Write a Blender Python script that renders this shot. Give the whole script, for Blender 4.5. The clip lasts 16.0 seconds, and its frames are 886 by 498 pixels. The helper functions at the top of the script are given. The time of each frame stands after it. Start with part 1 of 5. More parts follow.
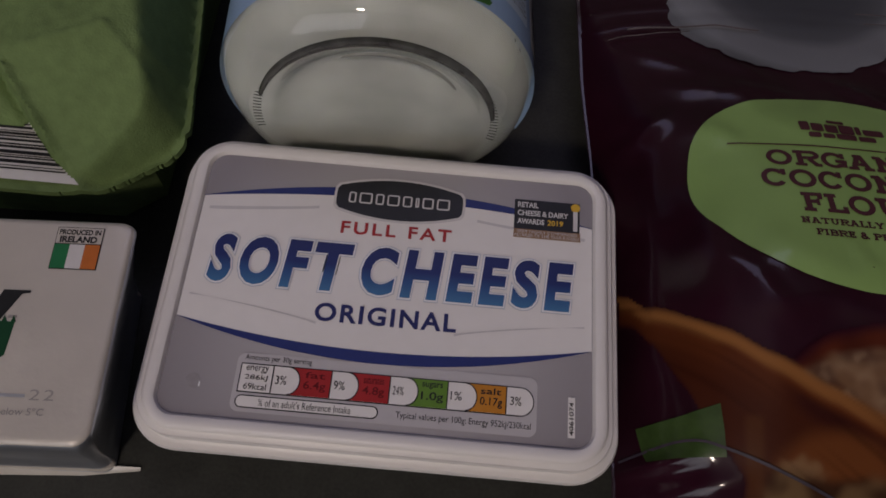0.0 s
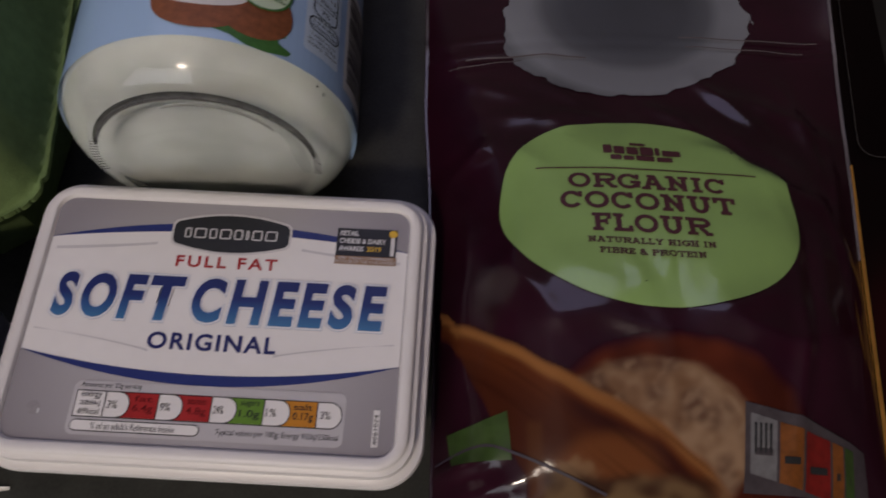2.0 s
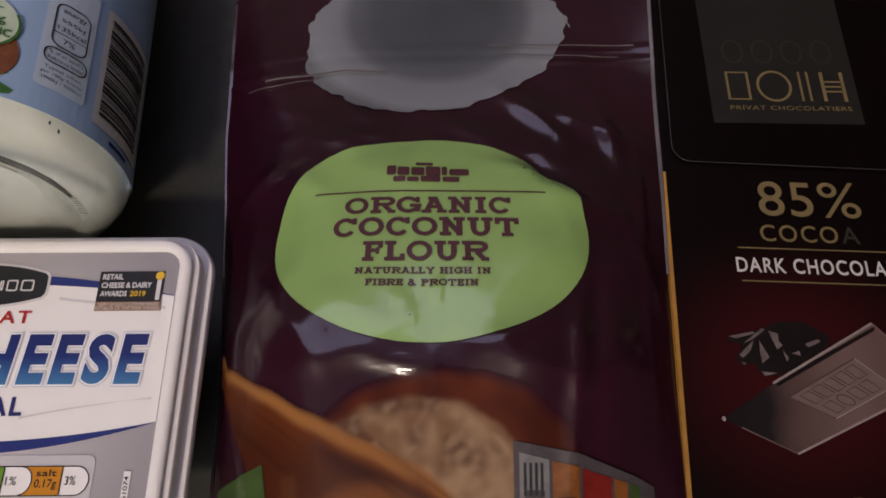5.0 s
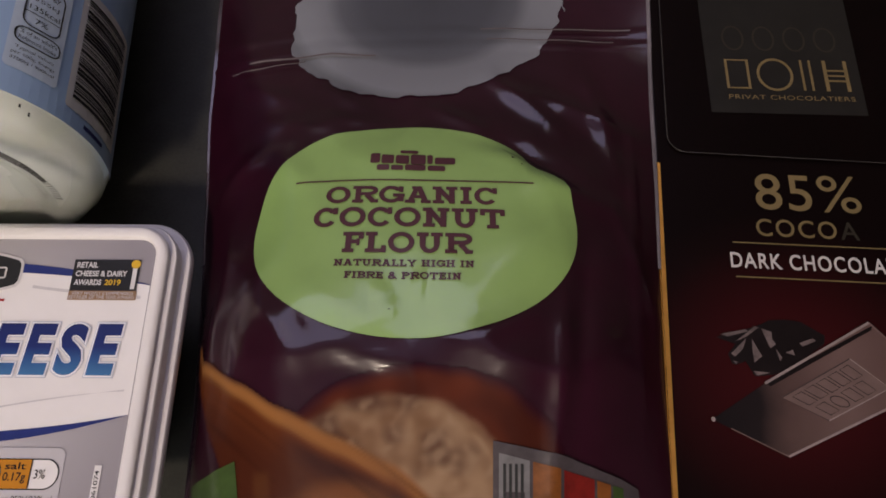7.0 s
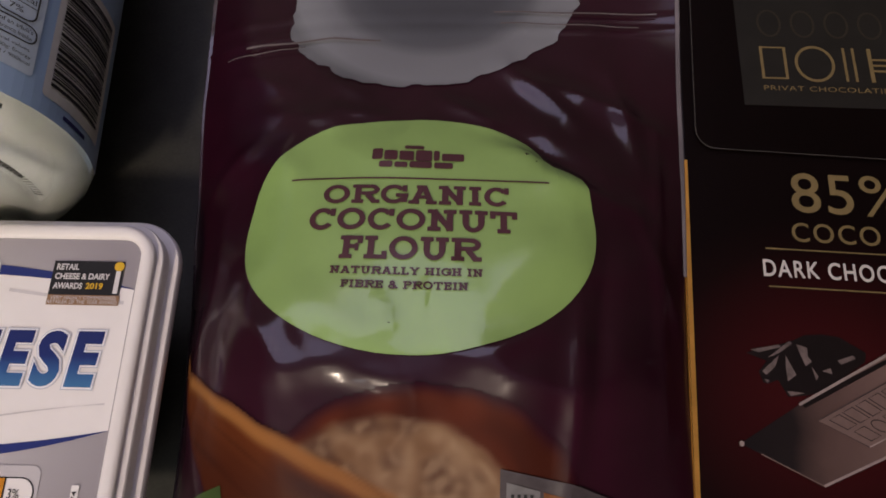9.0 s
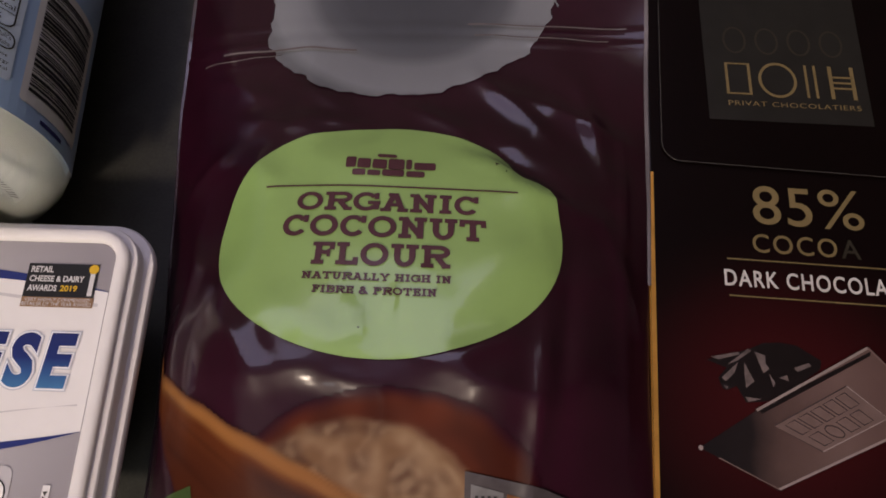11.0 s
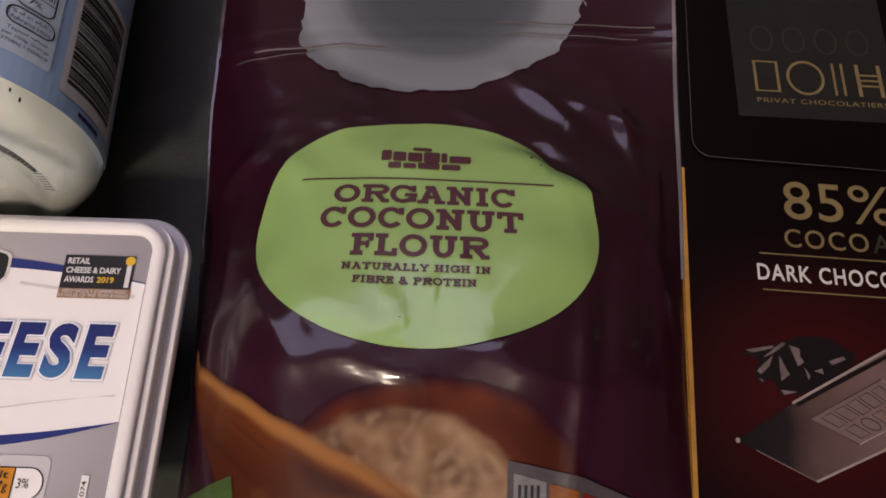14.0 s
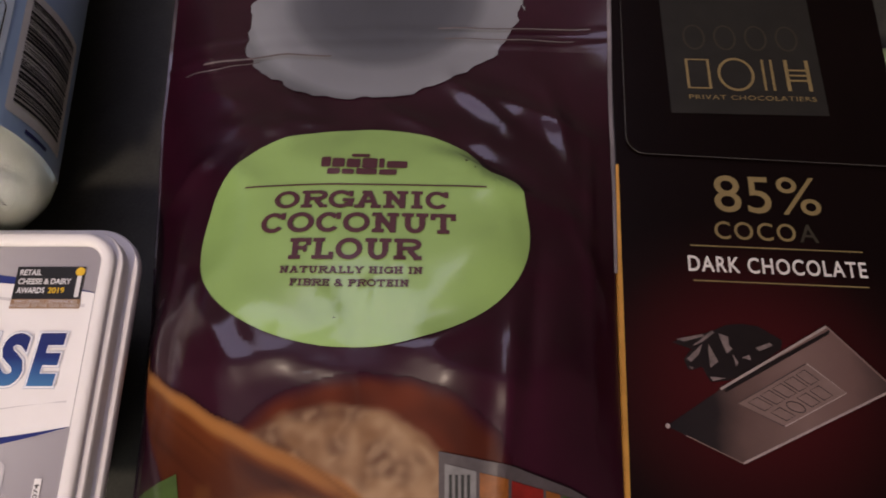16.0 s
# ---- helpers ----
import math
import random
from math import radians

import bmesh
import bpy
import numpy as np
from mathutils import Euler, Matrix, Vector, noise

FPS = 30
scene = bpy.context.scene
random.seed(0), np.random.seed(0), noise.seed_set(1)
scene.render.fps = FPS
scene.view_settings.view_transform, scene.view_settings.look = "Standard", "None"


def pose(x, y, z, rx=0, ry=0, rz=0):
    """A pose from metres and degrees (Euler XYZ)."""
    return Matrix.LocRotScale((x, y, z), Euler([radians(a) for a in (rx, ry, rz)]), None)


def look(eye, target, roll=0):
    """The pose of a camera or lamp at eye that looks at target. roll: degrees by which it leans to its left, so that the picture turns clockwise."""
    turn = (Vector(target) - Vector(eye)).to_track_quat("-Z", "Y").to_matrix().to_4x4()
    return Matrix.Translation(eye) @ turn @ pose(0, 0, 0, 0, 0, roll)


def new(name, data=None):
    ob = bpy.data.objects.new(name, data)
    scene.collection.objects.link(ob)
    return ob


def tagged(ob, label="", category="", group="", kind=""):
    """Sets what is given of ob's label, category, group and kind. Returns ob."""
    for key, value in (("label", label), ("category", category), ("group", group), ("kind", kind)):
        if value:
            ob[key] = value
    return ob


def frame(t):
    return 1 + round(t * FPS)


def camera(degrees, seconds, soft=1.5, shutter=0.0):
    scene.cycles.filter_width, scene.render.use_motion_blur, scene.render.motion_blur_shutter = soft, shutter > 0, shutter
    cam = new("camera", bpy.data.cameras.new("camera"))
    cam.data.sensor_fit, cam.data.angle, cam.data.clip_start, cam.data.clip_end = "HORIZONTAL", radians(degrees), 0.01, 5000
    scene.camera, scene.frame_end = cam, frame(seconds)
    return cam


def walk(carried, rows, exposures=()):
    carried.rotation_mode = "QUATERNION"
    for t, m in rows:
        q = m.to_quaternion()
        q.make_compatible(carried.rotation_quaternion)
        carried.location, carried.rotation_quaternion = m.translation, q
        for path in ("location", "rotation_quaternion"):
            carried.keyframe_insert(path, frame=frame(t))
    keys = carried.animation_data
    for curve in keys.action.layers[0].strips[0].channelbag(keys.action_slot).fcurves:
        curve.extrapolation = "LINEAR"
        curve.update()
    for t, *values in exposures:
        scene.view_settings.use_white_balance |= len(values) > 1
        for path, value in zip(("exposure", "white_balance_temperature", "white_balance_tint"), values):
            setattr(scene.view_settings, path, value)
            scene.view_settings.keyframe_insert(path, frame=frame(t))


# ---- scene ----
cam = camera(60.80, 16.0, 1.7, 0.25)
PATH = [
    (0, (0.0135, -0.0594, 0.2318), (0.0134, 0.0429, 0.0037), 5.07),
    (0.5, (0.0153, -0.0587, 0.2315), (0.0153, 0.0439, 0.0036), 4.91),
    (1, (0.0179, -0.0578, 0.2329), (0.0181, 0.0430, 0.0042), 4.78),
    (1.5, (0.0335, -0.0626, 0.2432), (0.0324, 0.0391, 0.0149), 3.62),
    (2, (0.0682, -0.0567, 0.2535), (0.0654, 0.0455, 0.0253), 1.44),
    (2.5, (0.1074, -0.0445, 0.2517), (0.1028, 0.0584, 0.0239), -1.19),
    (3, (0.1233, -0.0473, 0.2504), (0.1216, 0.0578, 0.0236), -1.61),
    (3.5, (0.1218, -0.0462, 0.2479), (0.1216, 0.0588, 0.0210), -1.26),
    (4, (0.1253, -0.0439, 0.2464), (0.1259, 0.0611, 0.0195), -0.57),
    (6.5, (0.1344, -0.0378, 0.2382), (0.1349, 0.0612, 0.0086), 0.46),
    (7, (0.1369, -0.0361, 0.2377), (0.1359, 0.0620, 0.0078), -0.15),
    (7.5, (0.1385, -0.0386, 0.2341), (0.1357, 0.0595, 0.0041), -0.68),
    (8, (0.1367, -0.0288, 0.2271), (0.1332, 0.0677, -0.0035), -0.39),
    (8.5, (0.1402, -0.0216, 0.2233), (0.1334, 0.0716, -0.0086), -2.38),
    (9, (0.1391, -0.0234, 0.2249), (0.1330, 0.0683, -0.0077), -2.52),
    (9.2, (0.1383, -0.0230, 0.2269), (0.1333, 0.0674, -0.0061), -2.12),
    (11.3, (0.1445, -0.0244, 0.2295), (0.1443, 0.0702, -0.0019), 1.60),
    (11.5, (0.1497, -0.0221, 0.2281), (0.1492, 0.0739, -0.0027), 1.10),
    (12, (0.1447, -0.0256, 0.2279), (0.1449, 0.0716, -0.0024), 1.48),
    (12.5, (0.1437, -0.0261, 0.2273), (0.1442, 0.0718, -0.0027), 1.77),
    (13, (0.1388, -0.0268, 0.2269), (0.1403, 0.0708, -0.0033), 2.26),
    (13.5, (0.1371, -0.0279, 0.2266), (0.1378, 0.0698, -0.0035), 1.99),
    (14, (0.1321, -0.0298, 0.2279), (0.1326, 0.0672, -0.0025), 2.07),
    (14.5, (0.1312, -0.0325, 0.2280), (0.1318, 0.0652, -0.0021), 2.39),
    (15, (0.1311, -0.0314, 0.2287), (0.1325, 0.0656, -0.0016), 2.78),
    (15.5, (0.1319, -0.0315, 0.2317), (0.1336, 0.0640, 0.0007), 2.74),
    (16, (0.1484, -0.0317, 0.2355), (0.1497, 0.0646, 0.0047), 0.82),
]
EXPOSURES = [(0.0, -0.96, 6620, 9), (1.0, -0.91, 6620, 9), (1.5, -0.75, 6620, 9), (2.0, -0.51, 6650, 7), (2.5, -0.41, 6700, 4), (3.0, -0.08, 6750, 3), (3.5, 0.09, 6850, 4), (7.0, 0.26, 7000, 8), (8.5, 0.26, 7100, 8), (12.0, 0.40, 7200, 9), (15.0, 0.54, 7200, 10), (16.0, 0.54, 7300, 10)]
walk(cam, [(t, look(eye, target, roll)) for t, eye, target, roll in PATH], EXPOSURES)

# ---- world and light ----
world = bpy.data.worlds.new("world")
scene.world = world
world.use_nodes = True
sky = world.node_tree.nodes.new("ShaderNodeTexSky")
sky.sky_type, sky.sun_disc = "NISHITA", False
sky.sun_elevation, sky.sun_rotation = radians(35), radians(200)
world.node_tree.links.new(sky.outputs["Color"], world.node_tree.nodes["Background"].inputs["Color"])
world.node_tree.nodes["Background"].inputs["Strength"].default_value = 0.1


def area_lamp(name, where, target, sx, sy, watts, colour):
    data = bpy.data.lights.new(name, "AREA")
    data.shape, data.size, data.size_y, data.energy, data.color = "RECTANGLE", sx, sy, watts, colour
    ob = new(name, data)
    ob.matrix_world = look(where, target)
    return ob


area_lamp("front_daylight", (-0.80, -1.44, 0.85), (-0.5, 0.0, 0.35), 1.3, 1.0, 9.0, (0.86, 0.88, 1.0))
area_lamp("back_daylight", (-0.07, 0.60, 1.10), (-0.07, 0.0, 1.10), 0.74, 1.02, 4.3, (0.68, 0.63, 1.0))
area_lamp("ceiling_lamp_light", (-0.32, -1.30, 1.62), (-0.02, 0.05, 0.0), 0.22, 0.22, 33.0, (1.0, 0.84, 0.74))


# ---- materials ----
def mat(name, col, rough=0.5, metal=0.0, coat=0.0, coat_rough=0.1, var=0.12, scale=400.0, bump=0.0, bump_scale=0.0, spec=0.3, sss=0.0, sheen=0.0):
    """Principled surface whose colour wanders at two scales, with fine relief."""
    m = bpy.data.materials.new(name)
    m.use_nodes = True
    nt = m.node_tree
    p = nt.nodes["Principled BSDF"]
    p.inputs["Roughness"].default_value = rough
    p.inputs["Metallic"].default_value = metal
    p.inputs["Coat Weight"].default_value = coat
    p.inputs["Coat Roughness"].default_value = coat_rough
    p.inputs["Specular IOR Level"].default_value = spec
    p.inputs["Sheen Weight"].default_value = sheen
    if sss:
        p.inputs["Subsurface Weight"].default_value = 1.0
        p.inputs["Subsurface Radius"].default_value = (1.0, 1.0, 0.85)
        p.inputs["Subsurface Scale"].default_value = sss
    tc = nt.nodes.new("ShaderNodeTexCoord")
    n1 = nt.nodes.new("ShaderNodeTexNoise")
    n1.inputs["Scale"].default_value, n1.inputs["Detail"].default_value = scale, 4.0
    n2 = nt.nodes.new("ShaderNodeTexNoise")
    n2.inputs["Scale"].default_value, n2.inputs["Detail"].default_value = scale * 0.12, 3.0
    nt.links.new(tc.outputs["Object"], n1.inputs["Vector"])
    nt.links.new(tc.outputs["Object"], n2.inputs["Vector"])
    add = nt.nodes.new("ShaderNodeMath")
    add.operation = "ADD"
    nt.links.new(n1.outputs["Fac"], add.inputs[0])
    nt.links.new(n2.outputs["Fac"], add.inputs[1])
    mr = nt.nodes.new("ShaderNodeMapRange")
    mr.inputs["From Min"].default_value, mr.inputs["From Max"].default_value = 0.6, 1.4
    nt.links.new(add.outputs[0], mr.inputs["Value"])
    mix = nt.nodes.new("ShaderNodeMix")
    mix.data_type = "RGBA"
    mix.inputs["A"].default_value = (*[max(0.0, c * (1 - var)) for c in col], 1)
    mix.inputs["B"].default_value = (*[min(1.0, c * (1 + var)) for c in col], 1)
    nt.links.new(mr.outputs["Result"], mix.inputs["Factor"])
    nt.links.new(mix.outputs["Result"], p.inputs["Base Color"])
    if bump:
        b = nt.nodes.new("ShaderNodeBump")
        b.inputs["Strength"].default_value, b.inputs["Distance"].default_value = bump, 0.0006
        n3 = nt.nodes.new("ShaderNodeTexNoise")
        n3.inputs["Scale"].default_value, n3.inputs["Detail"].default_value = bump_scale or scale * 2, 5.0
        nt.links.new(tc.outputs["Object"], n3.inputs["Vector"])
        nt.links.new(n3.outputs["Fac"], b.inputs["Height"])
        nt.links.new(b.outputs["Normal"], p.inputs["Normal"])
    return m


def ramp_mat(name, axis, stops, rough=0.45, coat=0.0, coat_rough=0.15, grain=0.0, scale=300.0):
    """Printed colour that runs along one axis of the piece's own box."""
    m = mat(name, (0.5, 0.5, 0.5), rough, 0, coat, coat_rough)
    nt = m.node_tree
    p = nt.nodes["Principled BSDF"]
    tc = nt.nodes.new("ShaderNodeTexCoord")
    sep = nt.nodes.new("ShaderNodeSeparateXYZ")
    nt.links.new(tc.outputs["Generated"], sep.inputs[0])
    cr = nt.nodes.new("ShaderNodeValToRGB")
    while len(cr.color_ramp.elements) < len(stops):
        cr.color_ramp.elements.new(0.5)
    for e, (pos, col) in zip(cr.color_ramp.elements, stops):
        e.position, e.color = pos, (*col, 1)
    if grain:
        no = nt.nodes.new("ShaderNodeTexNoise")
        no.inputs["Scale"].default_value, no.inputs["Detail"].default_value = scale, 5.0
        nt.links.new(tc.outputs["Object"], no.inputs["Vector"])
        ad = nt.nodes.new("ShaderNodeMath")
        ad.operation = "MULTIPLY_ADD"
        ad.inputs[1].default_value, ad.inputs[2].default_value = grain, -grain / 2
        nt.links.new(no.outputs["Fac"], ad.inputs[0])
        su = nt.nodes.new("ShaderNodeMath")
        nt.links.new(ad.outputs[0], su.inputs[0])
        nt.links.new(sep.outputs[axis], su.inputs[1])
        nt.links.new(su.outputs[0], cr.inputs["Fac"])
    else:
        nt.links.new(sep.outputs[axis], cr.inputs["Fac"])
    for link in list(p.inputs["Base Color"].links):
        nt.links.remove(link)
    nt.links.new(cr.outputs["Color"], p.inputs["Base Color"])
    return m


def radial_mat(name, centre, stops, rough=0.4, coat=0.0, coat_rough=0.12, size=0.05, squash=1.0, spec=0.25):
    """Printed colour that runs outward from a place of the piece, in metres."""
    m = ramp_mat(name, 0, stops, rough, coat, coat_rough)
    nt = m.node_tree
    nt.nodes["Principled BSDF"].inputs["Specular IOR Level"].default_value = spec
    cr = [n for n in nt.nodes if n.bl_idname == "ShaderNodeValToRGB"][0]
    tc = nt.nodes.new("ShaderNodeTexCoord")
    mp = nt.nodes.new("ShaderNodeMapping")
    mp.inputs["Location"].default_value = (-centre[0] / size, -centre[1] / size * squash, 0)
    mp.inputs["Scale"].default_value = (1 / size, squash / size, 0)
    ln = nt.nodes.new("ShaderNodeVectorMath")
    ln.operation = "LENGTH"
    nt.links.new(tc.outputs["Object"], mp.inputs["Vector"])
    nt.links.new(mp.outputs["Vector"], ln.inputs[0])
    nt.links.new(ln.outputs["Value"], cr.inputs["Fac"])
    return m


def glass_mat(name, col=(1, 1, 1), rough=0.02, ior=1.5):
    m = bpy.data.materials.new(name)
    m.use_nodes = True
    p = m.node_tree.nodes["Principled BSDF"]
    p.inputs["Base Color"].default_value = (*col, 1)
    p.inputs["Transmission Weight"].default_value = 1.0
    p.inputs["Roughness"].default_value = rough
    p.inputs["IOR"].default_value = ior
    return m


M_TABLE = mat("dark_worktop", (0.0320, 0.0325, 0.0285), 0.50, var=0.35, scale=900, bump=0.12, bump_scale=1500, spec=0.25)
M_WALL = mat("painted_wall", (0.15, 0.135, 0.125), 0.8, scale=6, bump=0.1, bump_scale=120)
M_CEIL = mat("painted_ceiling", (0.66, 0.65, 0.68), 0.85, scale=5)
M_FLOOR = mat("wooden_floor", (0.16, 0.11, 0.07), 0.5, scale=9)
M_FRAME = mat("white_window_frame", (0.75, 0.75, 0.74), 0.4, scale=20)
M_LAMP = mat("lamp_metal", (0.7, 0.7, 0.7), 0.3, 0.8)
M_PLASTIC = mat("white_plastic", (0.74, 0.71, 0.70), 0.34, var=0.03, scale=120, bump=0.03, bump_scale=900)
M_FILM_WHITE = mat("white_print", (0.77, 0.745, 0.735), 0.32, var=0.03, scale=200)
M_FILM_GREY = radial_mat("silver_grey_print", (0.0, -0.004), [(0.0, (0.62, 0.60, 0.62)), (0.55, (0.42, 0.40, 0.42)), (1.0, (0.27, 0.25, 0.27))], 0.34, size=0.062)
M_PANEL = mat("pale_panel_print", (0.50, 0.48, 0.50), 0.34, var=0.03)
M_NAVY = mat("navy_print", (0.022, 0.034, 0.16), 0.36, var=0.08)
M_NAVY_INK = mat("navy_ink", (0.02, 0.025, 0.12), 0.4, var=0.08)
M_SOFT = ramp_mat("blue_gradient_print", 1, [(0.0, (0.055, 0.17, 0.35)), (0.30, (0.030, 0.090, 0.25)), (0.55, (0.015, 0.028, 0.14)), (1.0, (0.016, 0.025, 0.12))], 0.36)
M_OUT = mat("white_outline_print", (0.80, 0.81, 0.84), 0.34, var=0.03)
M_HALO = mat("grey_shadow_print", (0.50, 0.52, 0.58), 0.36, var=0.05)
M_SWISH = mat("faint_grey_print", (0.58, 0.56, 0.57), 0.34, var=0.05)
M_RED = mat("red_print", (0.36, 0.022, 0.022), 0.36, var=0.08)
M_REDDARK = mat("dark_red_ink", (0.14, 0.006, 0.006), 0.36, var=0.08)
M_GREEN_P = mat("green_print", (0.12, 0.24, 0.03), 0.36, var=0.08)
M_AMBER = mat("amber_print", (0.52, 0.21, 0.02), 0.36, var=0.08)
M_BLACK = mat("black_ink", (0.016, 0.016, 0.017), 0.36, var=0.2)
M_EMBLEM = mat("charcoal_print", (0.022, 0.023, 0.024), 0.34, var=0.2)
M_BRONZE = mat("bronze_print", (0.27, 0.16, 0.09), 0.4, var=0.15)
M_YELLOW = mat("yellow_print", (0.65, 0.40, 0.03), 0.38, var=0.1)
M_INKW = mat("white_ink", (0.62, 0.60, 0.60), 0.36, var=0.05)
M_FOIL = mat("white_foil_paper", (0.57, 0.53, 0.48), 0.34, 0.12, coat=0.2, coat_rough=0.2, var=0.09, scale=60, bump=0.9, bump_scale=85)
M_FOIL_SIDE = mat("blue_shaded_foil", (0.50, 0.53, 0.60), 0.30, 0.85, var=0.12, scale=60, bump=0.8, bump_scale=110)
M_SEAL_W = mat("silver_foil_seal", (0.62, 0.64, 0.68), 0.28, 0.55, var=0.06, scale=80, bump=0.2, bump_scale=200)
M_IE_G = mat("flag_green", (0.02, 0.16, 0.06), 0.4)
M_IE_O = mat("flag_orange", (0.50, 0.14, 0.03), 0.4)
M_DGREEN = mat("dark_green_print", (0.01, 0.06, 0.025), 0.4)
M_EMBOSS = mat("grey_emboss_ink", (0.33, 0.31, 0.30), 0.35)
M_PULP = mat("green_moulded_pulp", (0.145, 0.215, 0.078), 0.8, var=0.22, scale=260, bump=0.4, bump_scale=1400, spec=0.3)
M_BCLABEL = mat("white_paper_label", (0.62, 0.61, 0.60), 0.5, var=0.04)
M_OIL = mat("white_coconut_oil", (0.48, 0.50, 0.475), 0.45, var=0.38, scale=38, bump=0.5, bump_scale=60, sss=0.008)
M_GLASS = glass_mat("clear_glass", (0.97, 0.99, 0.98), 0.015)
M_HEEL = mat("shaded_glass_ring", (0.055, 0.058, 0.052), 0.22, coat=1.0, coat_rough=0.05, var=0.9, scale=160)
M_SKYBLUE = ramp_mat("light_blue_label", 0, [(0.0, (0.33, 0.48, 0.71)), (0.5, (0.36, 0.52, 0.74)), (1.0, (0.33, 0.48, 0.71))], 0.35, coat=0.5)
M_PALEBLUE = mat("pale_blue_print", (0.50, 0.60, 0.72), 0.36, var=0.05)
M_HUSK = mat("coconut_husk_print", (0.22, 0.075, 0.03), 0.5, var=0.4, scale=500)
M_LEAFP = mat("palm_leaf_print", (0.05, 0.15, 0.035), 0.45, var=0.3, scale=600)
M_PALEGREEN = mat("pale_green_print", (0.55, 0.66, 0.50), 0.4, var=0.05)
M_BAG = mat("purple_film", (0.022, 0.0034, 0.0098), 0.34, coat=0.80, coat_rough=0.12, var=0.45, scale=40, spec=0.10)
M_LIME = mat("lime_label_print", (0.260, 0.415, 0.125), 0.40, coat=0.9, coat_rough=0.11, var=0.09, scale=60)
M_MAROON = mat("maroon_ink", (0.070, 0.020, 0.026), 0.45, coat=0.3, var=0.1)
M_CONE = radial_mat("coconut_flesh_print", (0.0, 0.100), [(0.0, (0.044, 0.047, 0.057)), (0.45, (0.058, 0.061, 0.074)), (0.62, (0.092, 0.097, 0.112)), (0.72, (0.176, 0.183, 0.203)), (0.92, (0.202, 0.211, 0.231)), (1.0, (0.132, 0.138, 0.152))], 0.4, 0.9, 0.10, size=0.050)
M_CHOC = mat("black_brown_card", (0.0030, 0.0012, 0.0012), 0.33, coat=0.03, coat_rough=0.12, var=0.25, scale=300, spec=0.08)
M_CHOC_RED = radial_mat("maroon_glow_card", (0.036, -0.014), [(0.0, (0.042, 0.0052, 0.006)), (0.4, (0.026, 0.0034, 0.0041)), (0.8, (0.0065, 0.0020, 0.0020)), (1.0, (0.0035, 0.0014, 0.0014))], 0.36, 0.03, 0.12, size=0.056, squash=1.1, spec=0.08)
M_LOGO = mat("dark_grey_panel", (0.013, 0.012, 0.011), 0.3, coat=0.1, var=0.25, scale=150, spec=0.25)
M_GOLD = mat("gold_foil", (0.72, 0.36, 0.08), 0.32, 0.75, var=0.25, scale=120)
M_GOLDINK = mat("gold_ink", (0.19, 0.140, 0.064), 0.40, 0.2, var=0.15, scale=400)
M_BAR = ramp_mat("chocolate_bar_print", 0, [(0.0, (0.004, 0.002, 0.002)), (0.20, (0.010, 0.006, 0.006)), (0.34, (0.072, 0.042, 0.037)), (0.6, (0.125, 0.078, 0.070)), (0.82, (0.090, 0.052, 0.047)), (1.0, (0.020, 0.012, 0.012))], 0.34, 0.3, grain=0.1, scale=120)
M_BARTOP = mat("chocolate_emboss_print", (0.135, 0.090, 0.081), 0.35, var=0.15, scale=300)
M_BARLINE = mat("chocolate_highlight_print", (0.25, 0.20, 0.19), 0.35, var=0.2)
M_SHARD = mat("dark_shard_print", (0.008, 0.005, 0.005), 0.3, var=0.3)
M_SHARD_L = mat("pale_shard_print", (0.115, 0.088, 0.085), 0.35, var=0.6, scale=500)
M_ZIP = mat("zip_glint_film", (0.12, 0.10, 0.10), 0.2, 0.0, coat=1.0, coat_rough=0.05, var=0.6, scale=90)
M_GREYBOX = mat("grey_box_print", (0.15, 0.145, 0.15), 0.4, coat=0.8, coat_rough=0.1, var=0.25)
M_AMBER_D = mat("dull_amber_print", (0.17, 0.055, 0.012), 0.4, coat=0.8, coat_rough=0.1, var=0.4)
M_RED_D = mat("dull_red_print", (0.15, 0.010, 0.008), 0.4, coat=0.8, coat_rough=0.1, var=0.4)
M_PANEL_D = mat("dim_grey_panel", (0.055, 0.045, 0.050), 0.4, coat=0.8, coat_rough=0.1, var=0.3)
M_GREEN_D = mat("dull_green_print", (0.038, 0.070, 0.016), 0.4, coat=0.8, coat_rough=0.1, var=0.35, scale=300)
M_FLAPLINE = mat("faint_card_edge", (0.045, 0.042, 0.038), 0.4, var=0.3)
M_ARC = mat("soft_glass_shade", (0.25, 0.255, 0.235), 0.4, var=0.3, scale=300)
M_INKD = mat("dull_white_ink", (0.50, 0.48, 0.465), 0.4, var=0.06)
M_SMUDGE = mat("grey_smudge", (0.305, 0.285, 0.30), 0.3, var=0.2)
M_PACK = mat("pale_green_card", (0.16, 0.22, 0.10), 0.4, coat=0.4, var=0.1, scale=150)

M_ART = mat("glossy_food_picture", (0.1, 0.1, 0.1), 0.45, coat=0.14, coat_rough=0.12, spec=0.06)
art = M_ART.node_tree.nodes.new("ShaderNodeAttribute")
art.attribute_name = "artwork"
for old in list(M_ART.node_tree.nodes["Principled BSDF"].inputs["Base Color"].links):
    M_ART.node_tree.links.remove(old)
M_ART.node_tree.links.new(art.outputs["Color"], M_ART.node_tree.nodes["Principled BSDF"].inputs["Base Color"])


# ---- building helpers ----
def smooth(me, degrees=35):
    for f in me.polygons:
        f.use_smooth = True
    me.set_sharp_from_angle(angle=radians(degrees))


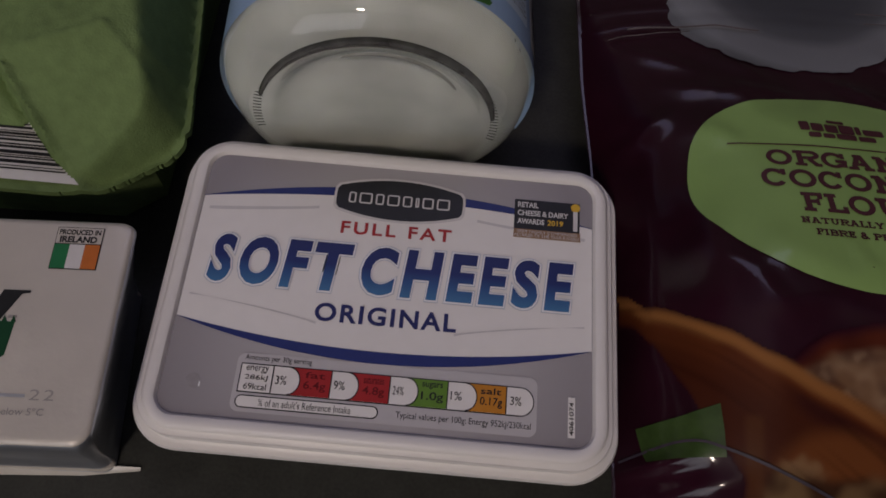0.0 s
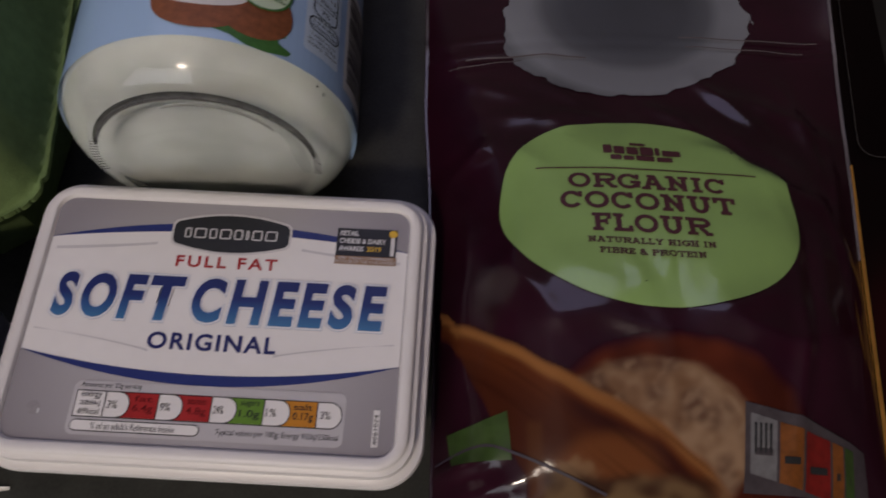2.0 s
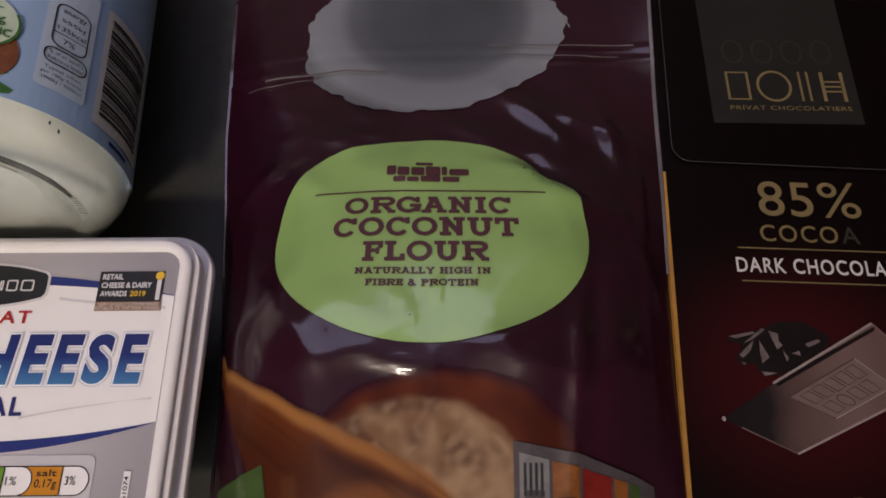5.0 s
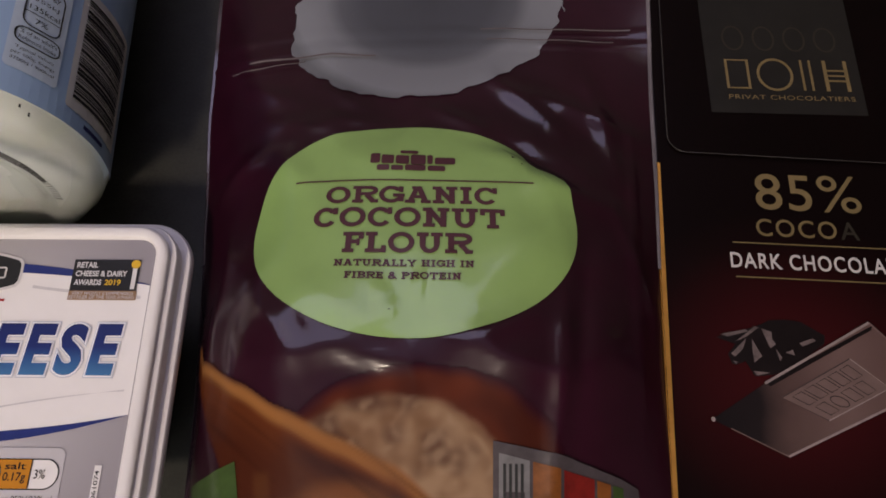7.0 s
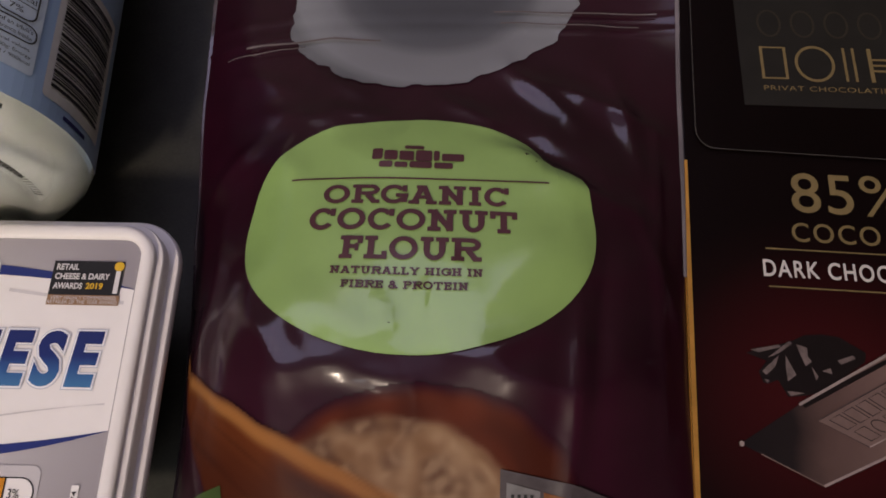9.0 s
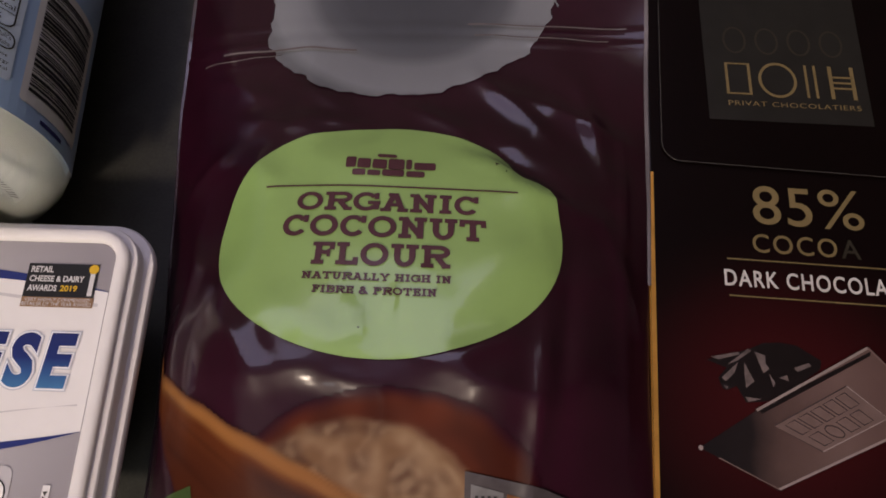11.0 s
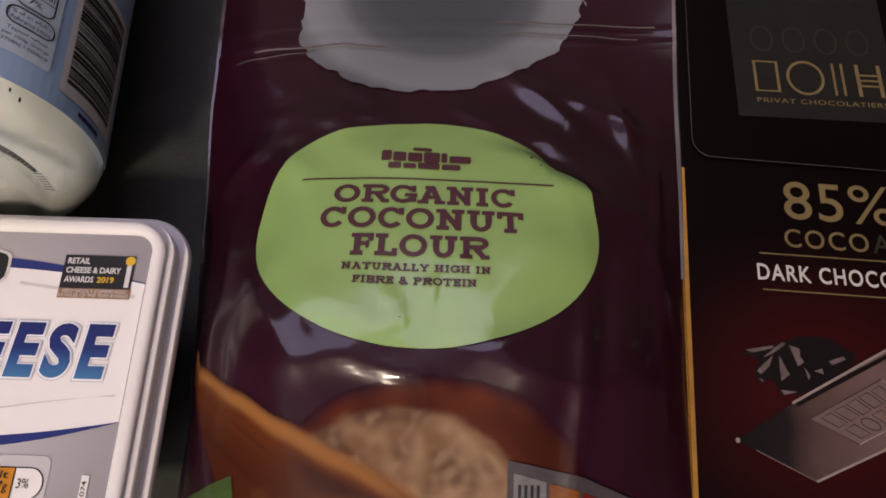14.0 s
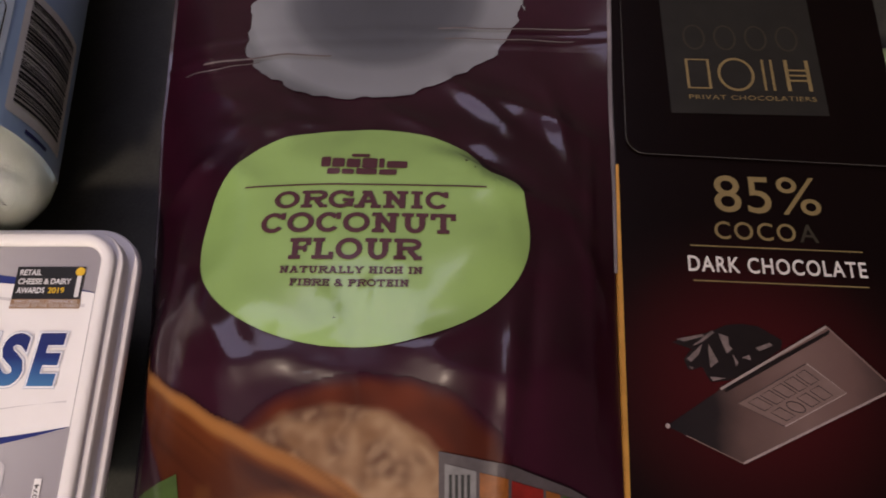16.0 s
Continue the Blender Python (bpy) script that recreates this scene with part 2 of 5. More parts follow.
def part(name, bm, material, parent=None, label="", angle=35):
    me = bpy.data.meshes.new(name)
    bm.to_mesh(me)
    bm.free()
    me.materials.append(material)
    if angle:
        smooth(me, angle)
    ob = new(name, me)
    ob.parent = parent
    if label:
        ob["label"] = label
    return ob


def thing(name, where, label, category, rz=0.0):
    ob = new(name)
    ob.matrix_world = pose(*where, 0, 0, rz)
    ob.empty_display_size = 0.02
    return tagged(ob, label, category)


def box_bm(x0, y0, z0, x1, y1, z1, bevel=0.0, seg=3):
    bm = bmesh.new()
    bmesh.ops.create_cube(bm, size=1)
    bmesh.ops.scale(bm, vec=(x1 - x0, y1 - y0, z1 - z0), verts=bm.verts)
    bmesh.ops.translate(bm, vec=((x0 + x1) / 2, (y0 + y1) / 2, (z0 + z1) / 2), verts=bm.verts)
    if bevel:
        bmesh.ops.bevel(bm, geom=list(bm.edges), offset=bevel, segments=seg, affect="EDGES", profile=0.5)
    return bm


def rrect(x0, y0, x1, y1, r, n=7):
    pts = []
    for cx, cy, a in ((x1 - r, y1 - r, 0), (x0 + r, y1 - r, 90), (x0 + r, y0 + r, 180), (x1 - r, y0 + r, 270)):
        for k in range(n + 1):
            t = radians(a + 90 * k / n)
            pts.append((cx + r * math.cos(t), cy + r * math.sin(t)))
    return pts


def loft(rings, cap=(True, True)):
    """Skin over rings of points of equal count."""
    bm = bmesh.new()
    loops = [[bm.verts.new(p) for p in ring] for ring in rings]
    n = len(loops[0])
    for a, b in zip(loops, loops[1:]):
        for i in range(n):
            bm.faces.new((a[i], a[(i + 1) % n], b[(i + 1) % n], b[i]))
    if cap[0]:
        bm.faces.new(list(reversed(loops[0])))
    if cap[1]:
        bm.faces.new(loops[-1])
    bmesh.ops.recalc_face_normals(bm, faces=bm.faces)
    return bm


def outline(pts, rounds=0):
    """Corner-cut a closed outline so that it runs smoothly."""
    for _ in range(rounds):
        out = []
        for (ax, ay), (bx, by) in zip(pts, pts[1:] + pts[:1]):
            out += [(0.75 * ax + 0.25 * bx, 0.75 * ay + 0.25 * by), (0.25 * ax + 0.75 * bx, 0.25 * ay + 0.75 * by)]
        pts = out
    return pts


def flat(pts):
    bm = bmesh.new()
    f = bm.faces.new([bm.verts.new((x, y, 0)) for x, y in pts])
    f.normal_update()
    if f.normal.z < 0:
        f.normal_flip()
    bmesh.ops.triangulate(bm, faces=bm.faces)
    return bm


def rect(x0, y0, x1, y1):
    return flat([(x0, y0), (x1, y0), (x1, y1), (x0, y1)])


def ellipse(cx, cy, rx, ry, n=48, turn=0.0, a0=0.0, a1=360.0):
    c, s = math.cos(radians(turn)), math.sin(radians(turn))
    pts = []
    for k in range(n):
        t = radians(a0 + (a1 - a0) * k / (n if a1 - a0 >= 360 else n - 1))
        x, y = rx * math.cos(t), ry * math.sin(t)
        pts.append((cx + c * x - s * y, cy + s * x + c * y))
    return pts


def band(pts, width, closed=False):
    """A ribbon of one width along a line."""
    bm = bmesh.new()
    n = len(pts)
    rows = []
    for i, (x, y) in enumerate(pts):
        a = pts[(i - 1) % n] if closed or i else pts[i]
        b = pts[(i + 1) % n] if closed or i < n - 1 else pts[i]
        dx, dy = b[0] - a[0], b[1] - a[1]
        d = math.hypot(dx, dy) or 1
        nx, ny = -dy / d * width / 2, dx / d * width / 2
        rows.append((bm.verts.new((x - nx, y - ny, 0)), bm.verts.new((x + nx, y + ny, 0))))
    pairs = list(zip(rows, rows[1:])) + ([(rows[-1], rows[0])] if closed else [])
    for (a, b), (c, d) in pairs:
        bm.faces.new((a, c, d, b))
    return bm


def words(s, x0, y0, x1, y1, bold=0.0, shear=0.0, gap=1.0, turn=0):
    """Lettering in the built-in font, fitted to a box."""
    cu = bpy.data.curves.new("lettering", "FONT")
    cu.body, cu.size, cu.offset, cu.shear, cu.space_character, cu.resolution_u = s, 1.0, bold, shear, gap, 4
    ob = new("lettering", cu)
    me = bpy.data.meshes.new_from_object(ob.evaluated_get(bpy.context.evaluated_depsgraph_get()))
    bpy.data.objects.remove(ob)
    bpy.data.curves.remove(cu)
    bm = bmesh.new()
    bm.from_mesh(me)
    bpy.data.meshes.remove(me)
    if turn:
        bmesh.ops.rotate(bm, cent=(0, 0, 0), matrix=Matrix.Rotation(radians(turn), 3, "Z"), verts=bm.verts)
    xs, ys = [v.co.x for v in bm.verts], [v.co.y for v in bm.verts]
    kx, ky = (x1 - x0) / (max(xs) - min(xs)), (y1 - y0) / (max(ys) - min(ys))
    mx, my = min(xs), min(ys)
    for v in bm.verts:
        v.co = (x0 + (v.co.x - mx) * kx, y0 + (v.co.y - my) * ky, 0)
    return bm


def lay(bm, place, step=0.0):
    """Lay a flat piece on a surface: place(x, y) gives the point. step: how finely it is cut to follow the surface."""
    if step:
        xs, ys = [v.co.x for v in bm.verts], [v.co.y for v in bm.verts]
        for lo, hi, ax in ((min(xs), max(xs), 0), (min(ys), max(ys), 1)):
            k = math.floor(lo / step) + 1
            while k * step < hi:
                co, no = [0, 0, 0], [0, 0, 0]
                co[ax], no[ax] = k * step, 1
                bmesh.ops.bisect_plane(bm, geom=list(bm.verts) + list(bm.edges) + list(bm.faces), plane_co=co, plane_no=no, dist=1e-7)
                k += 1
    for v in bm.verts:
        v.co = place(v.co.x, v.co.y) + Vector((0, 0, v.co.z))
    return bm


def level(z):
    return lambda x, y: Vector((x, y, z))


# ---- the room ----
def structure(name, bm, material, label):
    return tagged(part(name, bm, material, None, angle=0), label, kind="structure")


structure("floor", box_bm(-2.2, -1.6, -0.95, 2.2, 0.72, -0.9), M_FLOOR, "brown wooden floor under the worktop")
structure("ceiling", box_bm(-2.2, -1.6, 1.7, 2.2, 0.72, 1.75), M_CEIL, "plain painted ceiling")
structure("wall_west", box_bm(-2.3, -1.6, -0.9, -2.2, 0.72, 1.7), M_WALL, "plain painted wall")
structure("wall_east", box_bm(2.2, -1.6, -0.9, 2.3, 0.72, 1.7), M_WALL, "plain painted wall")


def wall_with_window(name, ya, yb, x0, x1, z0, z1, number):
    wall = bmesh.new()
    for b in ((-2.2, ya, -0.9, 2.2, yb, z0), (-2.2, ya, z1, 2.2, yb, 1.7), (-2.2, ya, z0, x0, yb, z1), (x1, ya, z0, 2.2, yb, z1)):
        piece = box_bm(*b)
        me = bpy.data.meshes.new("piece")
        piece.to_mesh(me)
        piece.free()
        wall.from_mesh(me)
        bpy.data.meshes.remove(me)
    structure(name, wall, M_WALL, "painted wall with a window opening")
    window = tagged(new("window_%d" % number), "white framed window letting in cool daylight", "window", kind="structure")
    a, c = (ya + yb) / 2 - 0.03, (ya + yb) / 2 + 0.03
    m = (x0 + x1) / 2
    for b in ((x0, a, z0, x0 + 0.06, c, z1), (x1 - 0.06, a, z0, x1, c, z1), (x0 + 0.06, a, z0, x1 - 0.06, c, z0 + 0.06), (x0 + 0.06, a, z1 - 0.06, x1 - 0.06, c, z1), (m - 0.03, a, z0 + 0.06, m + 0.03, c, z1 - 0.06)):
        part("window_frame", box_bm(*b, 0.004), M_FRAME, window)


wall_with_window("wall_south", -1.6, -1.5, -1.50, -0.10, 0.3, 1.4, 1)
wall_with_window("wall_north", 0.62, 0.72, -0.50, 0.36, 0.55, 1.66, 2)
structure("worktop", box_bm(-1.1, -0.55, -0.04, 1.2, 0.615, 0.0, 0.004), M_TABLE, "dark charcoal worktop with a faint sheen")
structure("worktop_base", box_bm(-1.05, -0.5, -0.9, 1.15, 0.6, -0.04), M_WALL, "plain base under the worktop")

lamp = thing("ceiling_lamp", (-0.32, -1.30, 1.7), "square white ceiling lamp, switched on", "lamp")
part("housing", box_bm(-0.12, -0.12, -0.06, 0.12, 0.12, 0.0, 0.01), M_LAMP, lamp)


# ---- soft cheese tub ----
def cheese_tub():
    tub = thing("cheese_tub", (0, 0.0125, 0), "white plastic soft cheese tub with printed blue and grey lid", "tub")

    WIDE = 1.015

    def ring(hx, hy, r, z):
        return [(x, y, z) for x, y in rrect(-hx, -hy, hx, hy, r, 9)]
    part("body", loft([ring(0.043, 0.027, 0.010, 0.0), ring(0.0445, 0.0285, 0.011, 0.0012), ring(0.0560, 0.0385, 0.0120, 0.0295),
                       ring(0.0600, 0.0425, 0.0122, 0.0304), ring(0.0604, 0.0428, 0.0122, 0.0310), ring(0.0604, 0.0428, 0.0122, 0.0316)]), M_PLASTIC, tub)
    prof = [(0.0612, 0.0436, 0.0120, 0.0318), (0.0629, 0.0451, 0.0130, 0.0321), (0.0632, 0.0454, 0.0130, 0.0327), (0.0632, 0.0454, 0.0130, 0.0344), (0.0628, 0.0450, 0.0128, 0.0351), (0.0614, 0.0437, 0.0118, 0.0353), (0.0607, 0.0430, 0.0112, 0.0357),
            (0.0605, 0.0428, 0.0110, 0.0384), (0.0607, 0.0430, 0.0110, 0.0392), (0.0604, 0.0428, 0.0108, 0.0398), (0.0596, 0.0420, 0.0100, 0.0400), (0.0590, 0.0414, 0.0098, 0.0404), (0.0590, 0.0415, 0.0098, 0.0414), (0.0586, 0.0411, 0.0095, 0.0420),
            (0.0578, 0.0403, 0.0086, 0.0424), (0.0563, 0.0389, 0.0064, 0.0424), (0.0556, 0.0382, 0.0056, 0.0421), (0.0552, 0.0378, 0.0052, 0.0414), (0.0550, 0.0376, 0.0050, 0.0408)]
    part("lid", loft([ring(*p) for p in prof]), M_PLASTIC, tub)
    Y = -0.0125
    over = [tub]

    def put(name, bm, z, m, label=""):
        for v in bm.verts:
            v.co.x, v.co.y = v.co.x * WIDE, v.co.y + Y
        return part(name, lay(bm, level(z)), m, over[0], label, angle=0)
    z0 = 0.0409
    over[0] = put("label_film", flat(rrect(-0.0542, -0.0250, 0.0542, 0.0500, 0.0048)), z0, M_FILM_GREY, "silver grey printed film")

    def arc(x, ends, mid):
        return ends + (mid - ends) * (1 - (x / 0.0540) ** 2)
    N = 24
    xs = [-0.0540 + 0.1080 * k / N for k in range(N + 1)]
    # white field between two arcs, then navy stripes that taper to the ends
    put("white_field", flat([(x, arc(x, 0.0004, -0.0080)) for x in xs] + [(x, arc(x, 0.0362, 0.0430)) for x in reversed(xs)]), z0 + 0.0001, M_FILM_WHITE)
    put("stripe", flat([(x, arc(x, 0.0004, -0.0080)) for x in xs] + [(x, arc(x, 0.0005, -0.0048)) for x in reversed(xs)]), z0 + 0.0002, M_NAVY, "navy blue printed stripe")
    put("stripe", flat([(x, arc(x, 0.0363, 0.0402)) for x in xs] + [(x, arc(x, 0.0364, 0.0432)) for x in reversed(xs)]), z0 + 0.0002, M_NAVY, "navy blue printed stripe")
    for sgn in (-1, 1):
        put("swish", flat([(sgn * (0.052 - 0.034 * k / 14), 0.0066 - 0.0046 * (k / 14) ** 1.5) for k in range(15)] + [(sgn * (0.018 + 0.034 * k / 14), 0.0013 + 0.0058 * (k / 14) ** 0.8) for k in range(15)]), z0 + 0.0002, M_SWISH)
        put("swish", flat([(sgn * (0.052 - 0.030 * k / 14), 0.0322 + 0.0030 * (k / 14) ** 1.3) for k in range(15)] + [(sgn * (0.022 + 0.030 * k / 14), 0.0361 - 0.0030 * (k / 14) ** 0.8) for k in range(15)]), z0 + 0.0002, M_SWISH)

    # emblem: barrel-shaped plate with a pale rim; its name is a row of plain blocks
    def barrel(hx, top, bot, bow):
        p = []
        for k in range(13):
            x = -hx + 2 * hx * k / 12
            p.append((x, bot - bow * (1 - (x / hx) ** 2)))
        p += [(hx * 1.015, (top + bot) / 2)]
        for k in range(13):
            x = hx - 2 * hx * k / 12
            p.append((x, top + bow * (1 - (x / hx) ** 2)))
        p += [(-hx * 1.015, (top + bot) / 2)]
        return outline(p, 1)
    put("emblem_rim", flat(barrel(0.0182, 0.0437, 0.0357, 0.0030)), z0 + 0.0003, M_INKW)
    put("emblem", flat(barrel(0.0175, 0.0431, 0.0363, 0.0029)), z0 + 0.0004, M_EMBLEM, "charcoal plate with a row of plain pale blocks")
    x = -0.0143
    for k, w in enumerate((0.0022, 0.0038, 0.0025, 0.0036, 0.0028, 0.0012, 0.0033, 0.0038)):
        bm = band(rrect(x + 0.0003, 0.0381, x + w - 0.0003, 0.0411, 0.0004, 3), 0.00045, True)
        put("emblem_block", bm, z0 + 0.0005, M_INKW)
        x += w + 0.00075
    put("lettering", words("FULL FAT", -0.0152, 0.0282, 0.0152, 0.0320, 0.022, gap=1.25), z0 + 0.0003, M_RED, "red words FULL FAT")
    letters = (("S", -0.0487, -0.0424), ("O", -0.0406, -0.0305), ("F", -0.0293, -0.0219), ("T", -0.0211, -0.0106), ("C", -0.0080, 0.0016), ("H", 0.0028, 0.0138), ("E", 0.0150, 0.0230), ("E", 0.0236, 0.0315), ("S", 0.0323, 0.0398), ("E", 0.0411, 0.0490))
    for bold, m, dz, g in ((0.078, M_HALO, 0.0003, 0.0007), (0.066, M_OUT, 0.0004, 0.00045), (0.045, M_SOFT, 0.0005, 0.0)):
        for c, x0, x1 in letters:
            put("lettering", words(c, x0 - g, 0.0107 - g, x1 + g, 0.0249 + g, bold, 0.12), z0 + dz, m, "blue words SOFT CHEESE")
    put("lettering", words("ORIGINAL", -0.0187, 0.0022, 0.0184, 0.0074, 0.026, gap=1.16), z0 + 0.0003, M_NAVY_INK, "navy word ORIGINAL")

    # award badge
    put("badge", rect(0.0322, 0.0345, 0.0505, 0.0438), z0 + 0.0003, M_BLACK, "small black and bronze award badge")
    put("badge_base", rect(0.0322, 0.0318, 0.0507, 0.0345), z0 + 0.0003, M_BRONZE)
    put("badge_gate", rect(0.0487, 0.0350, 0.0499, 0.0412), z0 + 0.0004, M_INKW)
    put("badge_dot", flat(ellipse(0.0493, 0.0424, 0.0013, 0.0013, 16)), z0 + 0.0004, M_YELLOW)
    put("lettering", words("RETAIL", 0.0331, 0.0413, 0.0389, 0.0430, 0.03), z0 + 0.0004, M_INKW)
    put("lettering", words("CHEESE & DAIRY", 0.0331, 0.0387, 0.0473, 0.0404, 0.03), z0 + 0.0004, M_INKW)
    put("lettering", words("AWARDS", 0.0331, 0.0361, 0.0406, 0.0378, 0.03), z0 + 0.0004, M_INKW)
    put("lettering", words("2019", 0.0415, 0.0361, 0.0459, 0.0378, 0.03), z0 + 0.0004, M_YELLOW)
    put("lettering", words("VERY HIGHLY COMMENDED", 0.0331, 0.0333, 0.0498, 0.0342, 0.0), z0 + 0.0004, M_SWISH)
    put("lettering", words("RETAILER OF THE YEAR AWARD", 0.0325, 0.0321, 0.0503, 0.0331, 0.0), z0 + 0.0004, M_SWISH)

    # smudge on the film, and a small white fleck
    put("smudge", flat(outline([(-0.0482, -0.0150), (-0.0456, -0.0140), (-0.0436, -0.0166), (-0.0448, -0.0186), (-0.0476, -0.0178)], 1)), z0 + 0.0001, M_SMUDGE)
    put("white_fleck", rect(-0.0446, -0.0178, -0.0442, -0.0166), z0 + 0.0003, M_OUT)

    # nutrition strip
    put("panel", flat(rrect(-0.0360, -0.0232, 0.0402, -0.0080, 0.0022)), z0 + 0.0002, M_PANEL, "pale nutrition panel")
    put("lettering", words("Amounts per 30g serving", -0.0342, -0.0102, -0.0172, -0.0084), z0 + 0.0003, M_BLACK)
    y0, y1 = -0.0180, -0.0110
    put("strip_edge", flat([(-0.0349, y0 - 0.0003), (0.036, y0 - 0.0003)] + ellipse(0.0360, (y0 + y1) / 2, 0.0035, 0.0038, 12, 0, -80, 80) + [(0.036, y1 + 0.0003), (-0.0349, y1 + 0.0003)]), z0 + 0.0003, M_BLACK)
    put("strip", flat([(-0.0346, y0), (0.036, y0)] + ellipse(0.0360, (y0 + y1) / 2, 0.0032, 0.0035, 12, 0, -80, 80) + [(0.036, y1), (-0.0346, y1)]), z0 + 0.0004, M_FILM_WHITE)
    for s, ya, yb in (("energy", -0.0132, -0.0114), ("286kJ", -0.0153, -0.0137), ("69kcal", -0.0175, -0.0159)):
        put("lettering", words(s, -0.0334, ya, -0.0277, yb), z0 + 0.0006, M_BLACK)
    cells = ((-0.0216, -0.0118, M_RED, "fat", "6.4g", "3%", M_REDDARK), (-0.0068, 0.0030, M_RED, "saturates", "4.8g", "9%", M_REDDARK),
             (0.0082, 0.0176, M_GREEN_P, "sugars", "1.0g", "24%", M_BLACK), (0.0230, 0.0324, M_AMBER, "salt", "0.17g", "1%", M_BLACK))
    left = -0.0265
    for x0, x1, m, a, b, pc, ink in cells:
        cap = ellipse(x0 - 0.0008, (y0 + y1) / 2, 0.0028, 0.0035, 12, 0, 90, -90)
        put("cell", flat([(x1, y1), *cap, (x1, y0)]), z0 + 0.0005, m, "coloured nutrition cell")
        put("cell_edge", band([(x1, y0), (x1, y1)], 0.0003), z0 + 0.0006, M_BLACK)
        put("cell_edge", band(cap, 0.0003), z0 + 0.0006, M_BLACK)
        put("lettering", words(a, (x0 + x1) / 2 - 0.0026 + 0.0008, -0.0134, (x0 + x1) / 2 + 0.0034, -0.0117, 0.01), z0 + 0.0006, ink)
        put("lettering", words(b, (x0 + x1) / 2 - 0.0027 + 0.0008, -0.0168, (x0 + x1) / 2 + 0.0037, -0.0141, 0.01), z0 + 0.0006, ink)
        put("lettering", words(pc, left + 0.0008, -0.0156, left + 0.0036, -0.0134), z0 + 0.0006, M_BLACK)
        left = x1
    put("cell_edge", band([(-0.0265, y0), (-0.0265, y1)], 0.0003), z0 + 0.0006, M_BLACK)
    put("lettering", words("3%", 0.0334, -0.0156, 0.0362, -0.0134), z0 + 0.0006, M_BLACK)
    put("pill_edge", flat(rrect(-0.0349, -0.0222, 0.0008, -0.0189, 0.0016, 5)), z0 + 0.0003, M_BLACK)
    put("pill", flat(rrect(-0.0346, -0.0219, 0.0005, -0.0192, 0.0013, 5)), z0 + 0.0004, M_FILM_WHITE)
    put("lettering", words("% of an adult's Reference Intake", -0.0290, -0.0215, -0.0060, -0.0196), z0 + 0.0005, M_BLACK)
    put("lettering", words("Typical values per 100g: Energy 952kJ/230kcal", 0.0052, -0.0218, 0.0388, -0.0197), z0 + 0.0003, M_BLACK)
    put("code_label", rect(0.0480, -0.0225, 0.0498, -0.0122), z0 + 0.0003, M_FILM_WHITE)
    put("lettering", words("4061074", 0.0483, -0.0219, 0.0494, -0.0135, 0.01, turn=90), z0 + 0.0004, M_BLACK)


cheese_tub()


